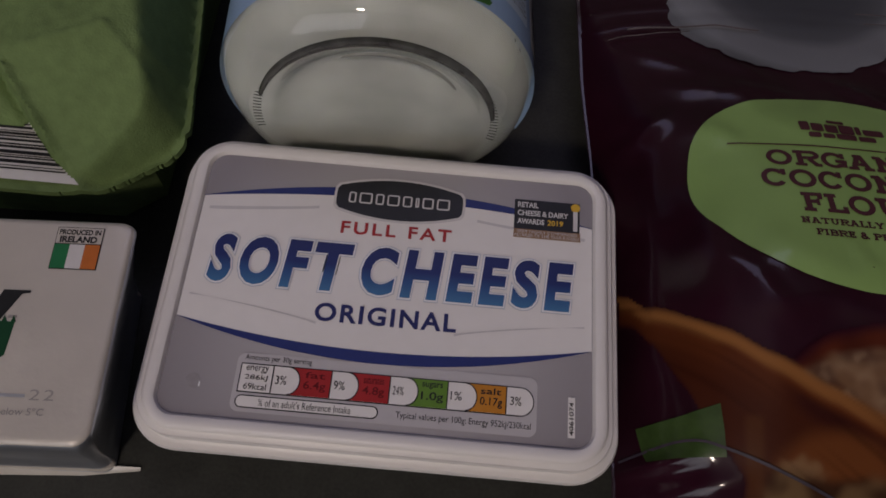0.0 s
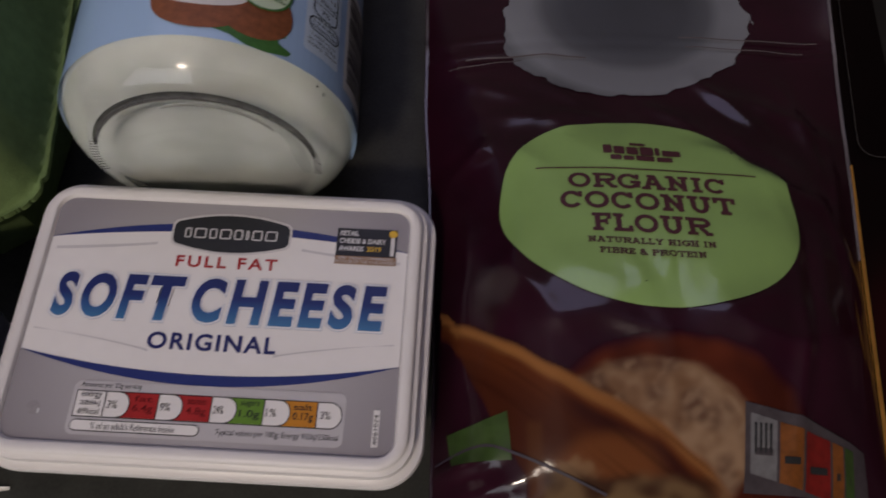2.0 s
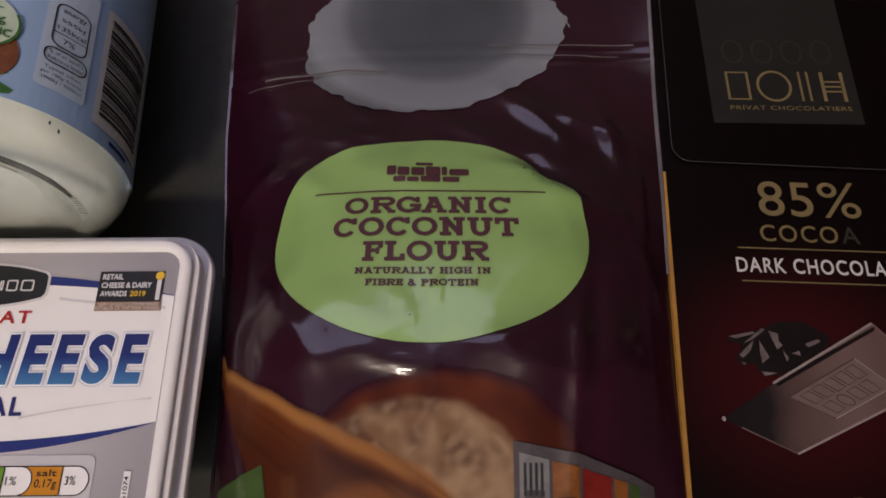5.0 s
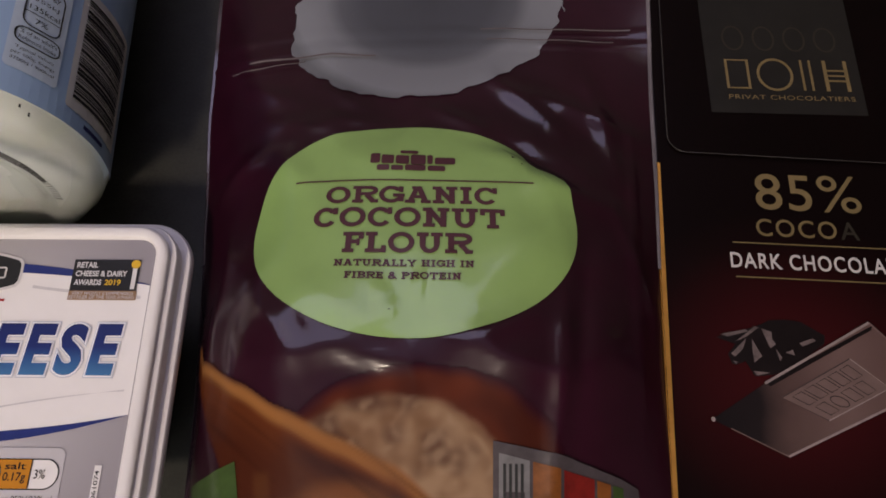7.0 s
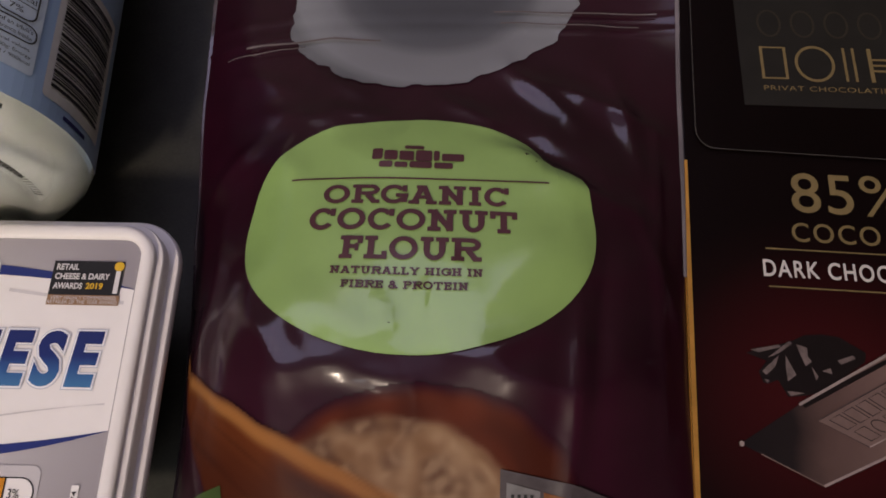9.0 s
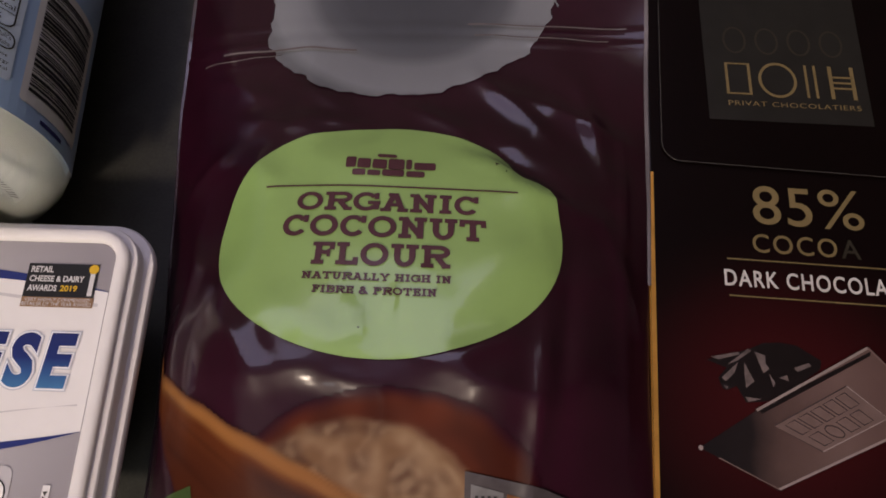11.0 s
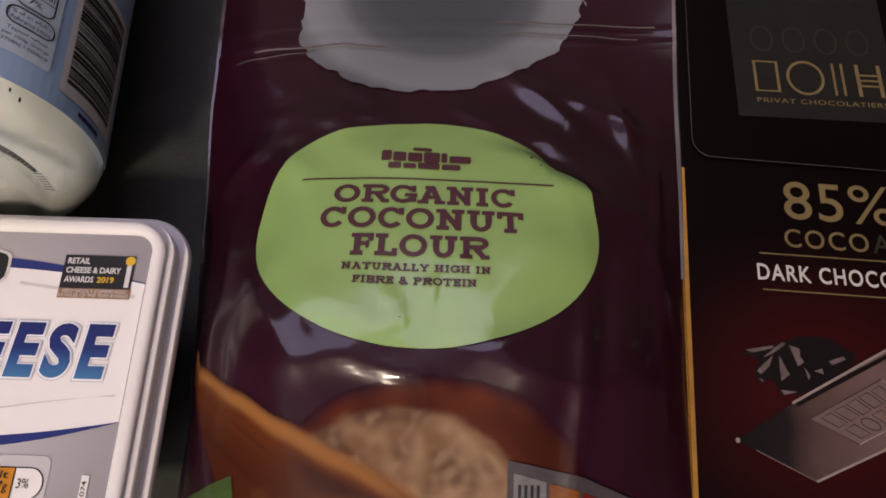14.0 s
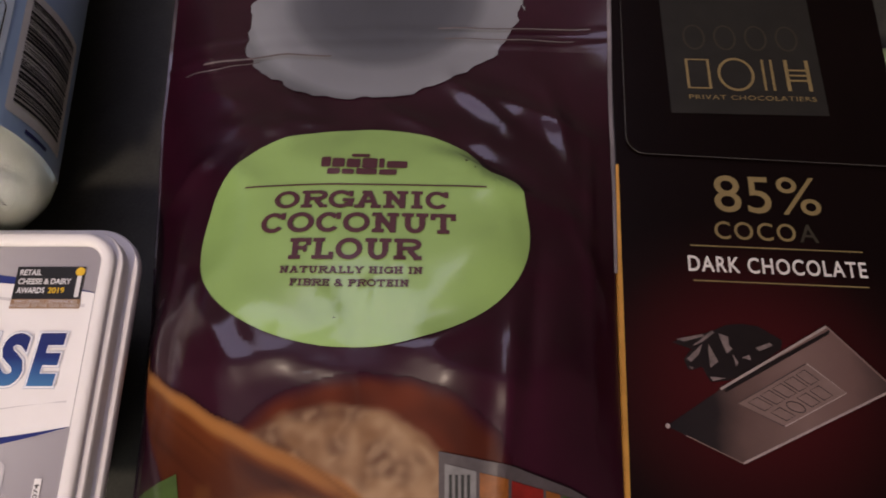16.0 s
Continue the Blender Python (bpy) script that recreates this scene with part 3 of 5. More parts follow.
# ---- wrapped block of butter ----
def butter_block():
    butter = thing("butter_block", (-0.0645, -0.0075, 0), "silver white foil-wrapped block of butter with small flag print", "butter", 3.0)
    L, D, H = 0.098, 0.0295, 0.0515
    rings = []
    for z, gx, gy, r in ((0.0004, -0.0130, -0.0012, 0.003), (0.0016, -0.0130, -0.0014, 0.003), (0.0030, -0.0135, -0.0022, 0.003), (0.022, -0.0090, -0.0016, 0.0036), (0.043, -0.0034, -0.0006, 0.0038), (0.0490, -0.0014, -0.0004, 0.0036),
                         (0.0507, -0.0014, -0.0008, 0.0040), (0.0513, -0.0021, -0.0015, 0.0040), (0.0515, -0.0032, -0.0026, 0.0036)):
        ring = []
        for i, (x, y) in enumerate(rrect(-L - gx, -D - gy, 0.0 + gx, D + gy, r, 8)):
            n = noise.noise((x * 160, y * 160, z * 120)) * 0.0007
            lean = 0.0030 * max(0.0, (y + D) / (2 * D)) * (1 - z / H) if x > -0.03 else 0.0
            ring.append((x + n - lean, y + n, z))
        rings.append(ring)
    bm = loft(rings)
    bm.normal_update()
    # steep faces take a bluish metal foil that stands in for their shade
    for f in bm.faces:
        f.material_index = 1 if f.normal.z < 0.35 else 0
    wrapper = part("wrapper", bm, M_FOIL, butter, angle=50)
    wrapper.data.materials.append(M_FOIL_SIDE)
    # folded seam that runs out along the foot
    lip = loft([[(x, -D + y, z) for y, z in ((0.0030, 0.0004), (-0.0006 + dy, 0.0003), (-0.0006 + dy, 0.0008 * k), (0.0030, 0.0034 * k))] for x, dy, k in ((-L, 0.0, 1.0), (-0.045, 0.0003, 0.8), (-0.022, 0.0008, 0.6), (-0.0060, 0.0026, 0.25))])
    part("seam_fold", lip, M_FOIL, butter, "creased silver seam fold", angle=60)
    z = H + 0.00012

    def put(name, bm, dz, m, label=""):
        return part(name, lay(bm, level(z + dz)), m, wrapper, label, angle=0)
    put("flag_label", rect(-0.0206, 0.0148, -0.0086, 0.0266), 0, M_BLACK, "small flag print")
    put("flag_field", rect(-0.0204, 0.0220, -0.0088, 0.0264), 0.0001, M_FOIL)
    put("lettering", words("PRODUCED IN", -0.0199, 0.0244, -0.0093, 0.0259, 0.03), 0.0002, M_BLACK)
    put("lettering", words("IRELAND", -0.0194, 0.0222, -0.0099, 0.0240, 0.04), 0.0002, M_BLACK)
    for k, m in enumerate((M_IE_G, M_INKW, M_IE_O)):
        put("flag_band", rect(-0.0204 + 0.00387 * k, 0.0150, -0.0204 + 0.00387 * (k + 1), 0.0217), 0.0002, m)
    # end of a large dark wordmark, as plain shapes
    put("wordmark_bar", flat([(-0.0300, 0.0088), (-0.0232, 0.0088), (-0.0232, 0.0081), (-0.0252, 0.0078), (-0.0300, -0.0012), (-0.0330, -0.0012)]), 0, M_EMBLEM)
    put("wordmark_mark", rect(-0.0272, 0.0014, -0.0250, 0.0022), 0, M_EMBOSS)
    put("leaf_block", flat([(-0.0370, 0.0010), (-0.0252, 0.0004), (-0.0256, -0.0080), (-0.0370, -0.0160)]), 0, M_DGREEN)
    for k in range(5):
        put("leaf_tip", flat([(-0.0350 + 0.0022 * k, 0.0004), (-0.0336 + 0.0022 * k, 0.0004), (-0.0346 + 0.0022 * k, 0.0022)]), 0.00005, M_DGREEN)
    put("lettering", words("22", -0.0172, -0.0186, -0.0114, -0.0160, gap=1.2), 0, M_EMBOSS)
    put("date_bar", rect(-0.0290, -0.0180, -0.0182, -0.0172), 0, M_SEAL_W)
    put("lettering", words("below 5°C", -0.0240, -0.0222, -0.0130, -0.0204, 0.01), 0, M_EMBOSS)


butter_block()


def soft(a, b, v):
    t = max(0.0, min(1.0, (v - a) / (b - a)))
    return t * t * (3 - 2 * t)


# ---- egg carton ----
def egg_carton():
    carton = thing("egg_carton", (-0.10, 0.06, 0), "green moulded pulp egg carton, closed, with barcode label", "carton")
    ox, oy = -0.10, 0.06

    def corner(x, y):
        return (0.024 * (y - 0.0325) - 0.0185 * (x + 0.0905)) / 0.0303

    def inside(x, y):
        right = -0.0655 - 0.13 * max(0.0, y - 0.06)
        d = [right - x, y - (0.0330 + 0.02 * (-0.0655 - x) * 0), 0.22 - y, x + 0.22]
        r = 0.013
        a, b = max(0.0, r - d[0]), max(0.0, r - d[1])
        e = min(min(d), r - math.hypot(a, b)) if a and b else min(d)
        cut = corner(x, y)
        return e if cut - e > 0.006 else min(e, cut) - max(0.0, 0.006 - abs(e - cut)) ** 2 / 0.024

    def smin(vals, k=0.0009):
        m = min(vals)
        return m - k * math.log(sum(math.exp(-(v - m) / k) for v in vals))

    def facet(p, q, r):
        n = (Vector(q) - Vector(p)).cross(Vector(r) - Vector(p))
        return lambda x, y: p[2] - (n.x * (x - p[0]) + n.y * (y - p[1])) / n.z
    p1, p2, p3, p4, p0 = (-0.106, 0.067, 0.062), (-0.0847, 0.0738, 0.0655), (-0.0655, 0.057, 0.053), (-0.092, 0.0365, 0.041), (-0.111, 0.060, 0.058)
    main, right = facet(p1, p3, p4), facet(p2, p3, (-0.070, 0.082, 0.0605))
    side, crown = facet(p0, p4, (-0.1125, 0.0575, 0.0405)), facet(p1, p2, (-0.100, 0.110, 0.066))

    def height(x, y):
        wall = 0.0352 + 4.0 * max(0.0, inside(x, y) - 0.0022)
        bulge = 0.0012 * math.exp(-(((x + 0.086) / 0.014) ** 2 + ((y - 0.054) / 0.013) ** 2))
        h = smin([main(x, y) + bulge, right(x, y), side(x, y), crown(x, y), wall])
        far = smin([0.060 - 1.1 * max(0.0, abs(x + 0.150) - 0.022), 0.060 - 1.1 * max(0.0, abs(y - 0.100) - 0.030)])
        lip = 0.0026 * math.exp(-((-(x + 0.0985) * 0.78 - (y - 0.0465) * 0.63 - 0.0015) / 0.0016) ** 2) * soft(0.0395, 0.044, y) if y < 0.062 else 0.0
        flange = 0.0352 + 0.0010 * math.exp(-inside(x, y) / 0.0015)
        ledge = 0.0405 - 0.8 * max(0.0, x + 0.0905)
        h = -smin([-h, -far, -flange, -ledge], 0.0008)
        h += 0.0022 * math.exp(-(((x + 0.0735) / 0.003) ** 2 + ((y - 0.073) / 0.003) ** 2))
        for a, b in ((p1, p2), (p2, p3), (p3, p4)):
            vx, vy = b[0] - a[0], b[1] - a[1]
            t = max(0.0, min(1.0, ((x - a[0]) * vx + (y - a[1]) * vy) / (vx * vx + vy * vy)))
            h += 0.0009 * math.exp(-(math.hypot(x - a[0] - t * vx, y - a[1] - t * vy) / 0.0013) ** 2)
        return h + lip + 0.00035 * noise.noise((x * 300, y * 300, 0)) + 0.0004 * noise.noise((x * 80, y * 80, 3))
    step = 0.0009
    nx, ny = int(0.15 / step), int(0.17 / step)
    bm = bmesh.new()
    grid = {}
    for i in range(nx):
        for j in range(ny):
            x, y = -0.210 + i * step, 0.030 + j * step
            d = inside(x, y)
            if d > -step * 0.7:
                if d < step * 0.3:
                    e = 0.0002
                    gx, gy = inside(x + e, y) - inside(x - e, y), inside(x, y + e) - inside(x, y - e)
                    n = math.hypot(gx, gy) or 1.0
                    x, y = x - gx / n * d, y - gy / n * d
                grid[i, j] = bm.verts.new((x - ox, y - oy, height(x, y)))
    for i in range(nx - 1):
        for j in range(ny - 1):
            q = [grid.get(k) for k in ((i, j), (i + 1, j), (i + 1, j + 1), (i, j + 1))]
            if all(q):
                bm.faces.new(q)
    rim = [e for e in bm.edges if e.is_boundary]
    ext = bmesh.ops.extrude_edge_only(bm, edges=rim)
    for v in [g for g in ext["geom"] if isinstance(g, bmesh.types.BMVert)]:
        v.co.z -= 0.0022
    bmesh.ops.recalc_face_normals(bm, faces=bm.faces)
    place = lambda x, y: Vector((x - ox, y - oy, height(x, y) + 0.0005))
    lid = part("lid", bm, M_PULP, carton, angle=60)
    base = []
    for x, y in rrect(-0.205, 0.0355, -0.0745, 0.180, 0.012, 8):
        short = max(0.0, 0.004 - corner(x, y))
        base.append((x - 0.61 * short, y + 0.79 * short))
    part("base", loft([[((x + 0.137) * k - 0.137 - ox, (y - 0.11) * k + 0.11 - oy, z) for x, y in base] for k, z in ((0.86, 0.0), (0.90, 0.001), (0.985, 0.0315), (1.012, 0.032), (1.012, 0.0343))]), M_PULP, carton)
    lab = [(-0.0905, 0.0357), (-0.1165, 0.0615), (-0.140, 0.0615), (-0.140, 0.0357)]
    at = lambda x, y: Vector((x - ox, y - oy, 0.0413))
    paper = part("barcode_label", lay(flat(lab), at), M_BCLABEL, carton, "white barcode label", angle=0)
    rnd = random.Random(4)
    y = 0.0388
    while y < 0.0608:
        w = rnd.choice((0.0003, 0.0005, 0.0008, 0.0011))
        x1 = -0.0915 - (y - 0.0357) * 1.01 - 0.0004
        part("barcode_line", lay(rect(-0.138, y, x1, y + w), lambda x, yy: at(x, yy) + Vector((0, 0, 0.0002))), M_BLACK, paper, angle=0)
        y += w + rnd.choice((0.0003, 0.0005, 0.0007))


egg_carton()


# ---- glass jar of coconut oil, lying on its side ----
def oil_jar():
    jar = thing("oil_jar", (-0.0088, 0.0612, 0.0), "glass jar of white coconut oil with light blue label, lying down", "jar", 0)
    R = 0.0433
    # local axis: l runs from the base along the jar; the jar lies along y and its neck end dips a little
    tilt, yaw = radians(1.6), radians(3.4)
    big = 1.042
    M = Matrix.Translation((0, 0, R * big + 0.0030)) @ Matrix.Rotation(yaw, 4, "Z") @ Matrix.Rotation(-tilt, 4, "X") @ Matrix.Scale(big, 4)

    def lathe(prof, n=72, cap=(True, True), wave=0.0):
        rows = []
        for l, r in prof:
            ring = []
            for k in range(n):
                a = 2 * math.pi * k / n
                q = r * (1 + wave * noise.noise((2.6 * math.sin(a), 2.6 * math.cos(a), l * 170)))
                ring.append(M @ Vector((q * math.sin(a), l, q * math.cos(a))))
            rows.append(ring)
        return loft(rows, cap)
    outer = [(0.0046, 0.0010), (0.0044, 0.012), (0.0036, 0.022), (0.0030, 0.0255), (0.0016, 0.0282), (0.0003, 0.0300), (0.0, 0.0315), (0.0004, 0.0334), (0.0022, 0.0366), (0.0052, 0.0396), (0.0092, 0.0420), (0.0140, 0.0432),
             (0.020, R), (0.095, R), (0.102, 0.0425), (0.110, 0.0400), (0.114, 0.0375), (0.124, 0.0372)]
    inner = [(0.124, 0.0345), (0.114, 0.0348), (0.109, 0.0375), (0.101, 0.0412), (0.094, 0.0407), (0.020, 0.0407), (0.0150, 0.0405), (0.0110, 0.0374), (0.0094, 0.0315), (0.0090, 0.022), (0.0092, 0.0010)]
    glass = part("glass", lathe(outer + inner, 96, wave=0.011), M_GLASS, jar, "clear glass wall and moulded base")
    glass.visible_shadow = False
    fill = [(0.0064, 0.0010), (0.0062, 0.024), (0.0068, 0.0310), (0.0086, 0.0360), (0.0122, 0.0398), (0.0170, 0.0415), (0.0205, 0.0419), (0.094, 0.0419), (0.100, 0.0415), (0.104, 0.0385), (0.104, 0.001)]
    part("oil", lathe(fill), M_OIL, jar, "white set coconut oil")
    part("cap", lathe([(0.112, 0.0380), (0.112, 0.0410), (0.113, 0.0418), (0.131, 0.0418), (0.1325, 0.0408), (0.133, 0.038), (0.133, 0.001)]), M_FRAME, jar, "white screw cap")
    # dark arcs painted for the refraction in the glass heel, and small moulded teeth
    def base_arc(r, wide, a0, a1, l, n=60):
        bm = bmesh.new()
        rows = []
        for k in range(n + 1):
            s = k / n
            a, w = radians(a0 + (a1 - a0) * s), wide * math.sin(math.pi * (0.06 + 0.88 * s)) ** 0.7
            rows.append([bm.verts.new(M @ Vector((q * math.sin(a), l - dl, q * math.cos(a)))) for q, dl in ((r - w / 2, 0.0), (r - w / 5, 0.0004), (r + w / 5, 0.0004), (r + w / 2, 0.0))])
        for p, q in zip(rows, rows[1:]):
            for i in range(3):
                bm.faces.new((p[i], p[i + 1], q[i + 1], q[i]))
        return bm
    part("base_refraction_arc", base_arc(0.0318, 0.0036, -72, 86, 0.0003), M_HEEL, jar, "dark arc painted for refraction in the base glass")
    part("base_refraction_arc", base_arc(0.0238, 0.0018, -20, 62, 0.0034), M_ARC, jar, "dark arc painted for refraction in the base glass")
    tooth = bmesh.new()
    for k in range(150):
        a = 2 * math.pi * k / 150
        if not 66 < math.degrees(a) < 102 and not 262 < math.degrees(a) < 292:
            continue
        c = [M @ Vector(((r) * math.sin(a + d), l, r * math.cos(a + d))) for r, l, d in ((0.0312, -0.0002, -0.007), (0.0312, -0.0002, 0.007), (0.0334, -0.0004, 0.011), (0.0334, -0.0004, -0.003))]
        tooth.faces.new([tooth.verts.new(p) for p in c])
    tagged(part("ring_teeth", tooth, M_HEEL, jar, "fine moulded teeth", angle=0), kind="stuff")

    over = [jar]

    def wrap(lift):
        return lambda s, l: M @ Vector(((R + lift) * math.sin(s / R), l, (R + lift) * math.cos(s / R)))

    move = [lambda u, l: (u, l)]

    def put(name, bm, lift, m, label="", step=0.003):
        for v in bm.verts:
            v.co.x, v.co.y = move[0](v.co.x, v.co.y)
        return part(name, lay(bm, wrap(lift), step), m, over[0], label, angle=0)
    d = math.radians(1) * R
    over[0] = put("label", rect(-112 * d, 0.0105, 112 * d, 0.0930), 0.0002, M_SKYBLUE, "light blue paper label", 0.0025)
    # halved coconut, leaves and the round mark on the front
    move[0] = lambda u, l: (u + 14 * d, l - 0.0145)
    put("leaf_print", flat(outline([(2 * d, 0.0285), (14 * d, 0.0240), (30 * d, 0.0270), (20 * d, 0.0300), (27 * d, 0.0330), (10 * d, 0.0330), (-16 * d, 0.0290)], 1)), 0.0004, M_LEAFP, "printed palm leaves")
    put("husk_print", flat(ellipse(13 * d, 0.0380, 0.0105, 0.0100, 40)), 0.0005, M_HUSK, "printed brown coconut")
    put("husk_print", flat(ellipse(-6 * d, 0.0365, 0.0125, 0.0088, 40)), 0.0006, M_HUSK, "printed brown coconut")
    put("flesh_print", flat(ellipse(-6 * d, 0.0405, 0.0122, 0.0052, 40)), 0.0007, M_INKW)
    put("hollow_print", flat(ellipse(-6 * d, 0.0400, 0.0080, 0.0028, 32)), 0.0008, M_PALEBLUE)
    put("mark", flat(ellipse(15 * d, 0.0465, 0.0078, 0.0080, 40)), 0.0007, M_PALEGREEN, "round pale green mark")
    put("mark_edge", band(ellipse(15 * d, 0.0465, 0.0078, 0.0080, 36, 0, 110, 390), 0.0007), 0.0009, M_LEAFP)
    for k in range(5):
        a = radians(15 + 37 * k)
        put("palm_frond", flat([(15 * d, 0.0505), (15 * d + 0.0024 * math.cos(a) + 0.0004, 0.0508 + 0.0024 * math.sin(a)), (15 * d + 0.0040 * math.cos(a), 0.0505 + 0.0030 * math.sin(a)), (15 * d + 0.0022 * math.cos(a) - 0.0003, 0.0502 + 0.0020 * math.sin(a))]), 0.0010, M_LEAFP)
    put("lettering", words("100%", 15 * d - 0.0046, 0.0456, 15 * d + 0.0046, 0.0484, 0.02), 0.0010, M_LEAFP)
    put("lettering", words("ORGANIC", 15 * d - 0.0062, 0.0424, 15 * d + 0.0062, 0.0449, 0.02), 0.0010, M_LEAFP)
    put("words_bar", rect(-38 * d, 0.0500, -24 * d, 0.0520), 0.0004, M_PALEGREEN)
    put("words_bar", rect(-38 * d, 0.0420, -25 * d, 0.0438), 0.0004, M_LEAFP)
    # nutrition panel
    move[0] = lambda u, l: (48 * d + (u - 35 * d) * 0.88, 0.0200 + (l - 0.0292) * 0.76)
    put("nutrition_panel", flat(rrect(33 * d, 0.0265, 54 * d, 0.0760, 0.0015, 3)), 0.0004, M_PALEBLUE, "pale nutrition panel")
    put("pill_edge", band(rrect(36.5 * d, 0.0450, 51 * d, 0.0640, 0.0030, 4), 0.0005, True), 0.0006, M_BLACK)
    put("pill_edge", band(rrect(35.0 * d, 0.0372, 52.5 * d, 0.0436, 0.0026, 4), 0.0005, True), 0.0006, M_BLACK)
    put("pill_line", rect(36.5 * d, 0.0505, 51 * d, 0.0508), 0.0006, M_BLACK)
    for s, a, b, ya, yb in (("energy", 39, 49, 0.0595, 0.0618), ("555kJ", 39, 49, 0.0556, 0.0576), ("135kcal", 38, 50, 0.0520, 0.0541), ("7%", 41, 46, 0.0468, 0.0490), ("% of an adult's", 36.5, 51, 0.0409, 0.0426), ("Reference Intake", 36.5, 51, 0.0384, 0.0400),
                            ("Typical values", 36, 51, 0.0340, 0.0356), ("per 100g: Energy", 35, 52, 0.0316, 0.0332), ("3700kJ / 900kcal", 35, 52, 0.0292, 0.0308)):
        put("lettering", words(s, a * d, ya, b * d, yb), 0.0006, M_BLACK)
    # barcode, its lines across the jar
    move[0] = lambda u, l: (u, l)
    put("barcode_label", flat(rrect(69 * d, 0.0155, 103 * d, 0.0555, 0.001, 3)), 0.0004, M_BCLABEL, "white barcode label")
    rnd = random.Random(9)
    l = 0.0190
    while l < 0.0525:
        w = rnd.choice((0.0003, 0.0004, 0.0007, 0.0010))
        put("barcode_line", rect(71.5 * d, l, 99 * d, l + w), 0.0006, M_BLACK, "", 0.004)
        l += w + rnd.choice((0.0003, 0.0004, 0.0007))
    for k in range(2):
        put("batch_mark", rect((54 + 3.4 * k) * d, 0.0078 - 0.0014 * k, (54.7 + 3.4 * k) * d, 0.0088 - 0.0012 * k), 0.0002, M_EMBLEM)
    put("barcode_digits", rect(79 * d, 0.0126, 92 * d, 0.0138), 0.0004, M_NAVY_INK)


oil_jar()


# ---- pouch of coconut flour ----
from mathutils.bvhtree import BVHTree


def run(v, *knots):
    """Piecewise straight line through (place, value) knots."""
    for (a, fa), (b, fb) in zip(knots, knots[1:]):
        if v <= b:
            t = max(0.0, (v - a) / (b - a))
            t = t * t * (3 - 2 * t) * 0.35 + t * 0.65
            return fa + (fb - fa) * t
    return knots[-1][1]


def bag_left(y):
    return run(y, (-0.055, 0.0665), (0.0, 0.0650), (0.03, 0.0632), (0.067, 0.0598), (0.107, 0.0560), (0.17, 0.0530))


def bag_right(y):
    return run(y, (-0.055, 0.1945), (0.013, 0.1975), (0.094, 0.2025), (0.17, 0.2075))


def bag_peak(y):
    """Height of the pouch along its middle, a smooth line through a few heights."""
    k = ((-0.07, 0.000), (-0.055, 0.018), (-0.035, 0.042), (-0.012, 0.0525), (0.012, 0.0568), (0.035, 0.0556), (0.067, 0.0475), (0.1, 0.037), (0.13, 0.0305), (0.17, 0.026), (0.20, 0.024))
    for n in range(1, len(k) - 2):
        if y <= k[n + 1][0] or n == len(k) - 3:
            (ax, a), (bx, b), (cx, c), (dx, d) = k[n - 1:n + 3]
            t = max(0.0, min(1.0, (y - bx) / (cx - bx)))
            m0, m1 = (c - a) / (cx - ax) * (cx - bx), (d - b) / (dx - bx) * (cx - bx)
            return (2 * t ** 3 - 3 * t ** 2 + 1) * b + (t ** 3 - 2 * t ** 2 + t) * m0 + (3 * t ** 2 - 2 * t ** 3) * c + (t ** 3 - t ** 2) * m1


def fold(x, y, ax, ay, bx, by, wide, high):
    """A soft crease between two places."""
    vx, vy = bx - ax, by - ay
    t = max(0.0, min(1.0, ((x - ax) * vx + (y - ay) * vy) / (vx * vx + vy * vy)))
    d = math.hypot(x - ax - t * vx, y - ay - t * vy)
    return high * max(0.0, 1 - d / wide) ** 1.5 * math.sin(math.pi * (0.12 + 0.76 * t))


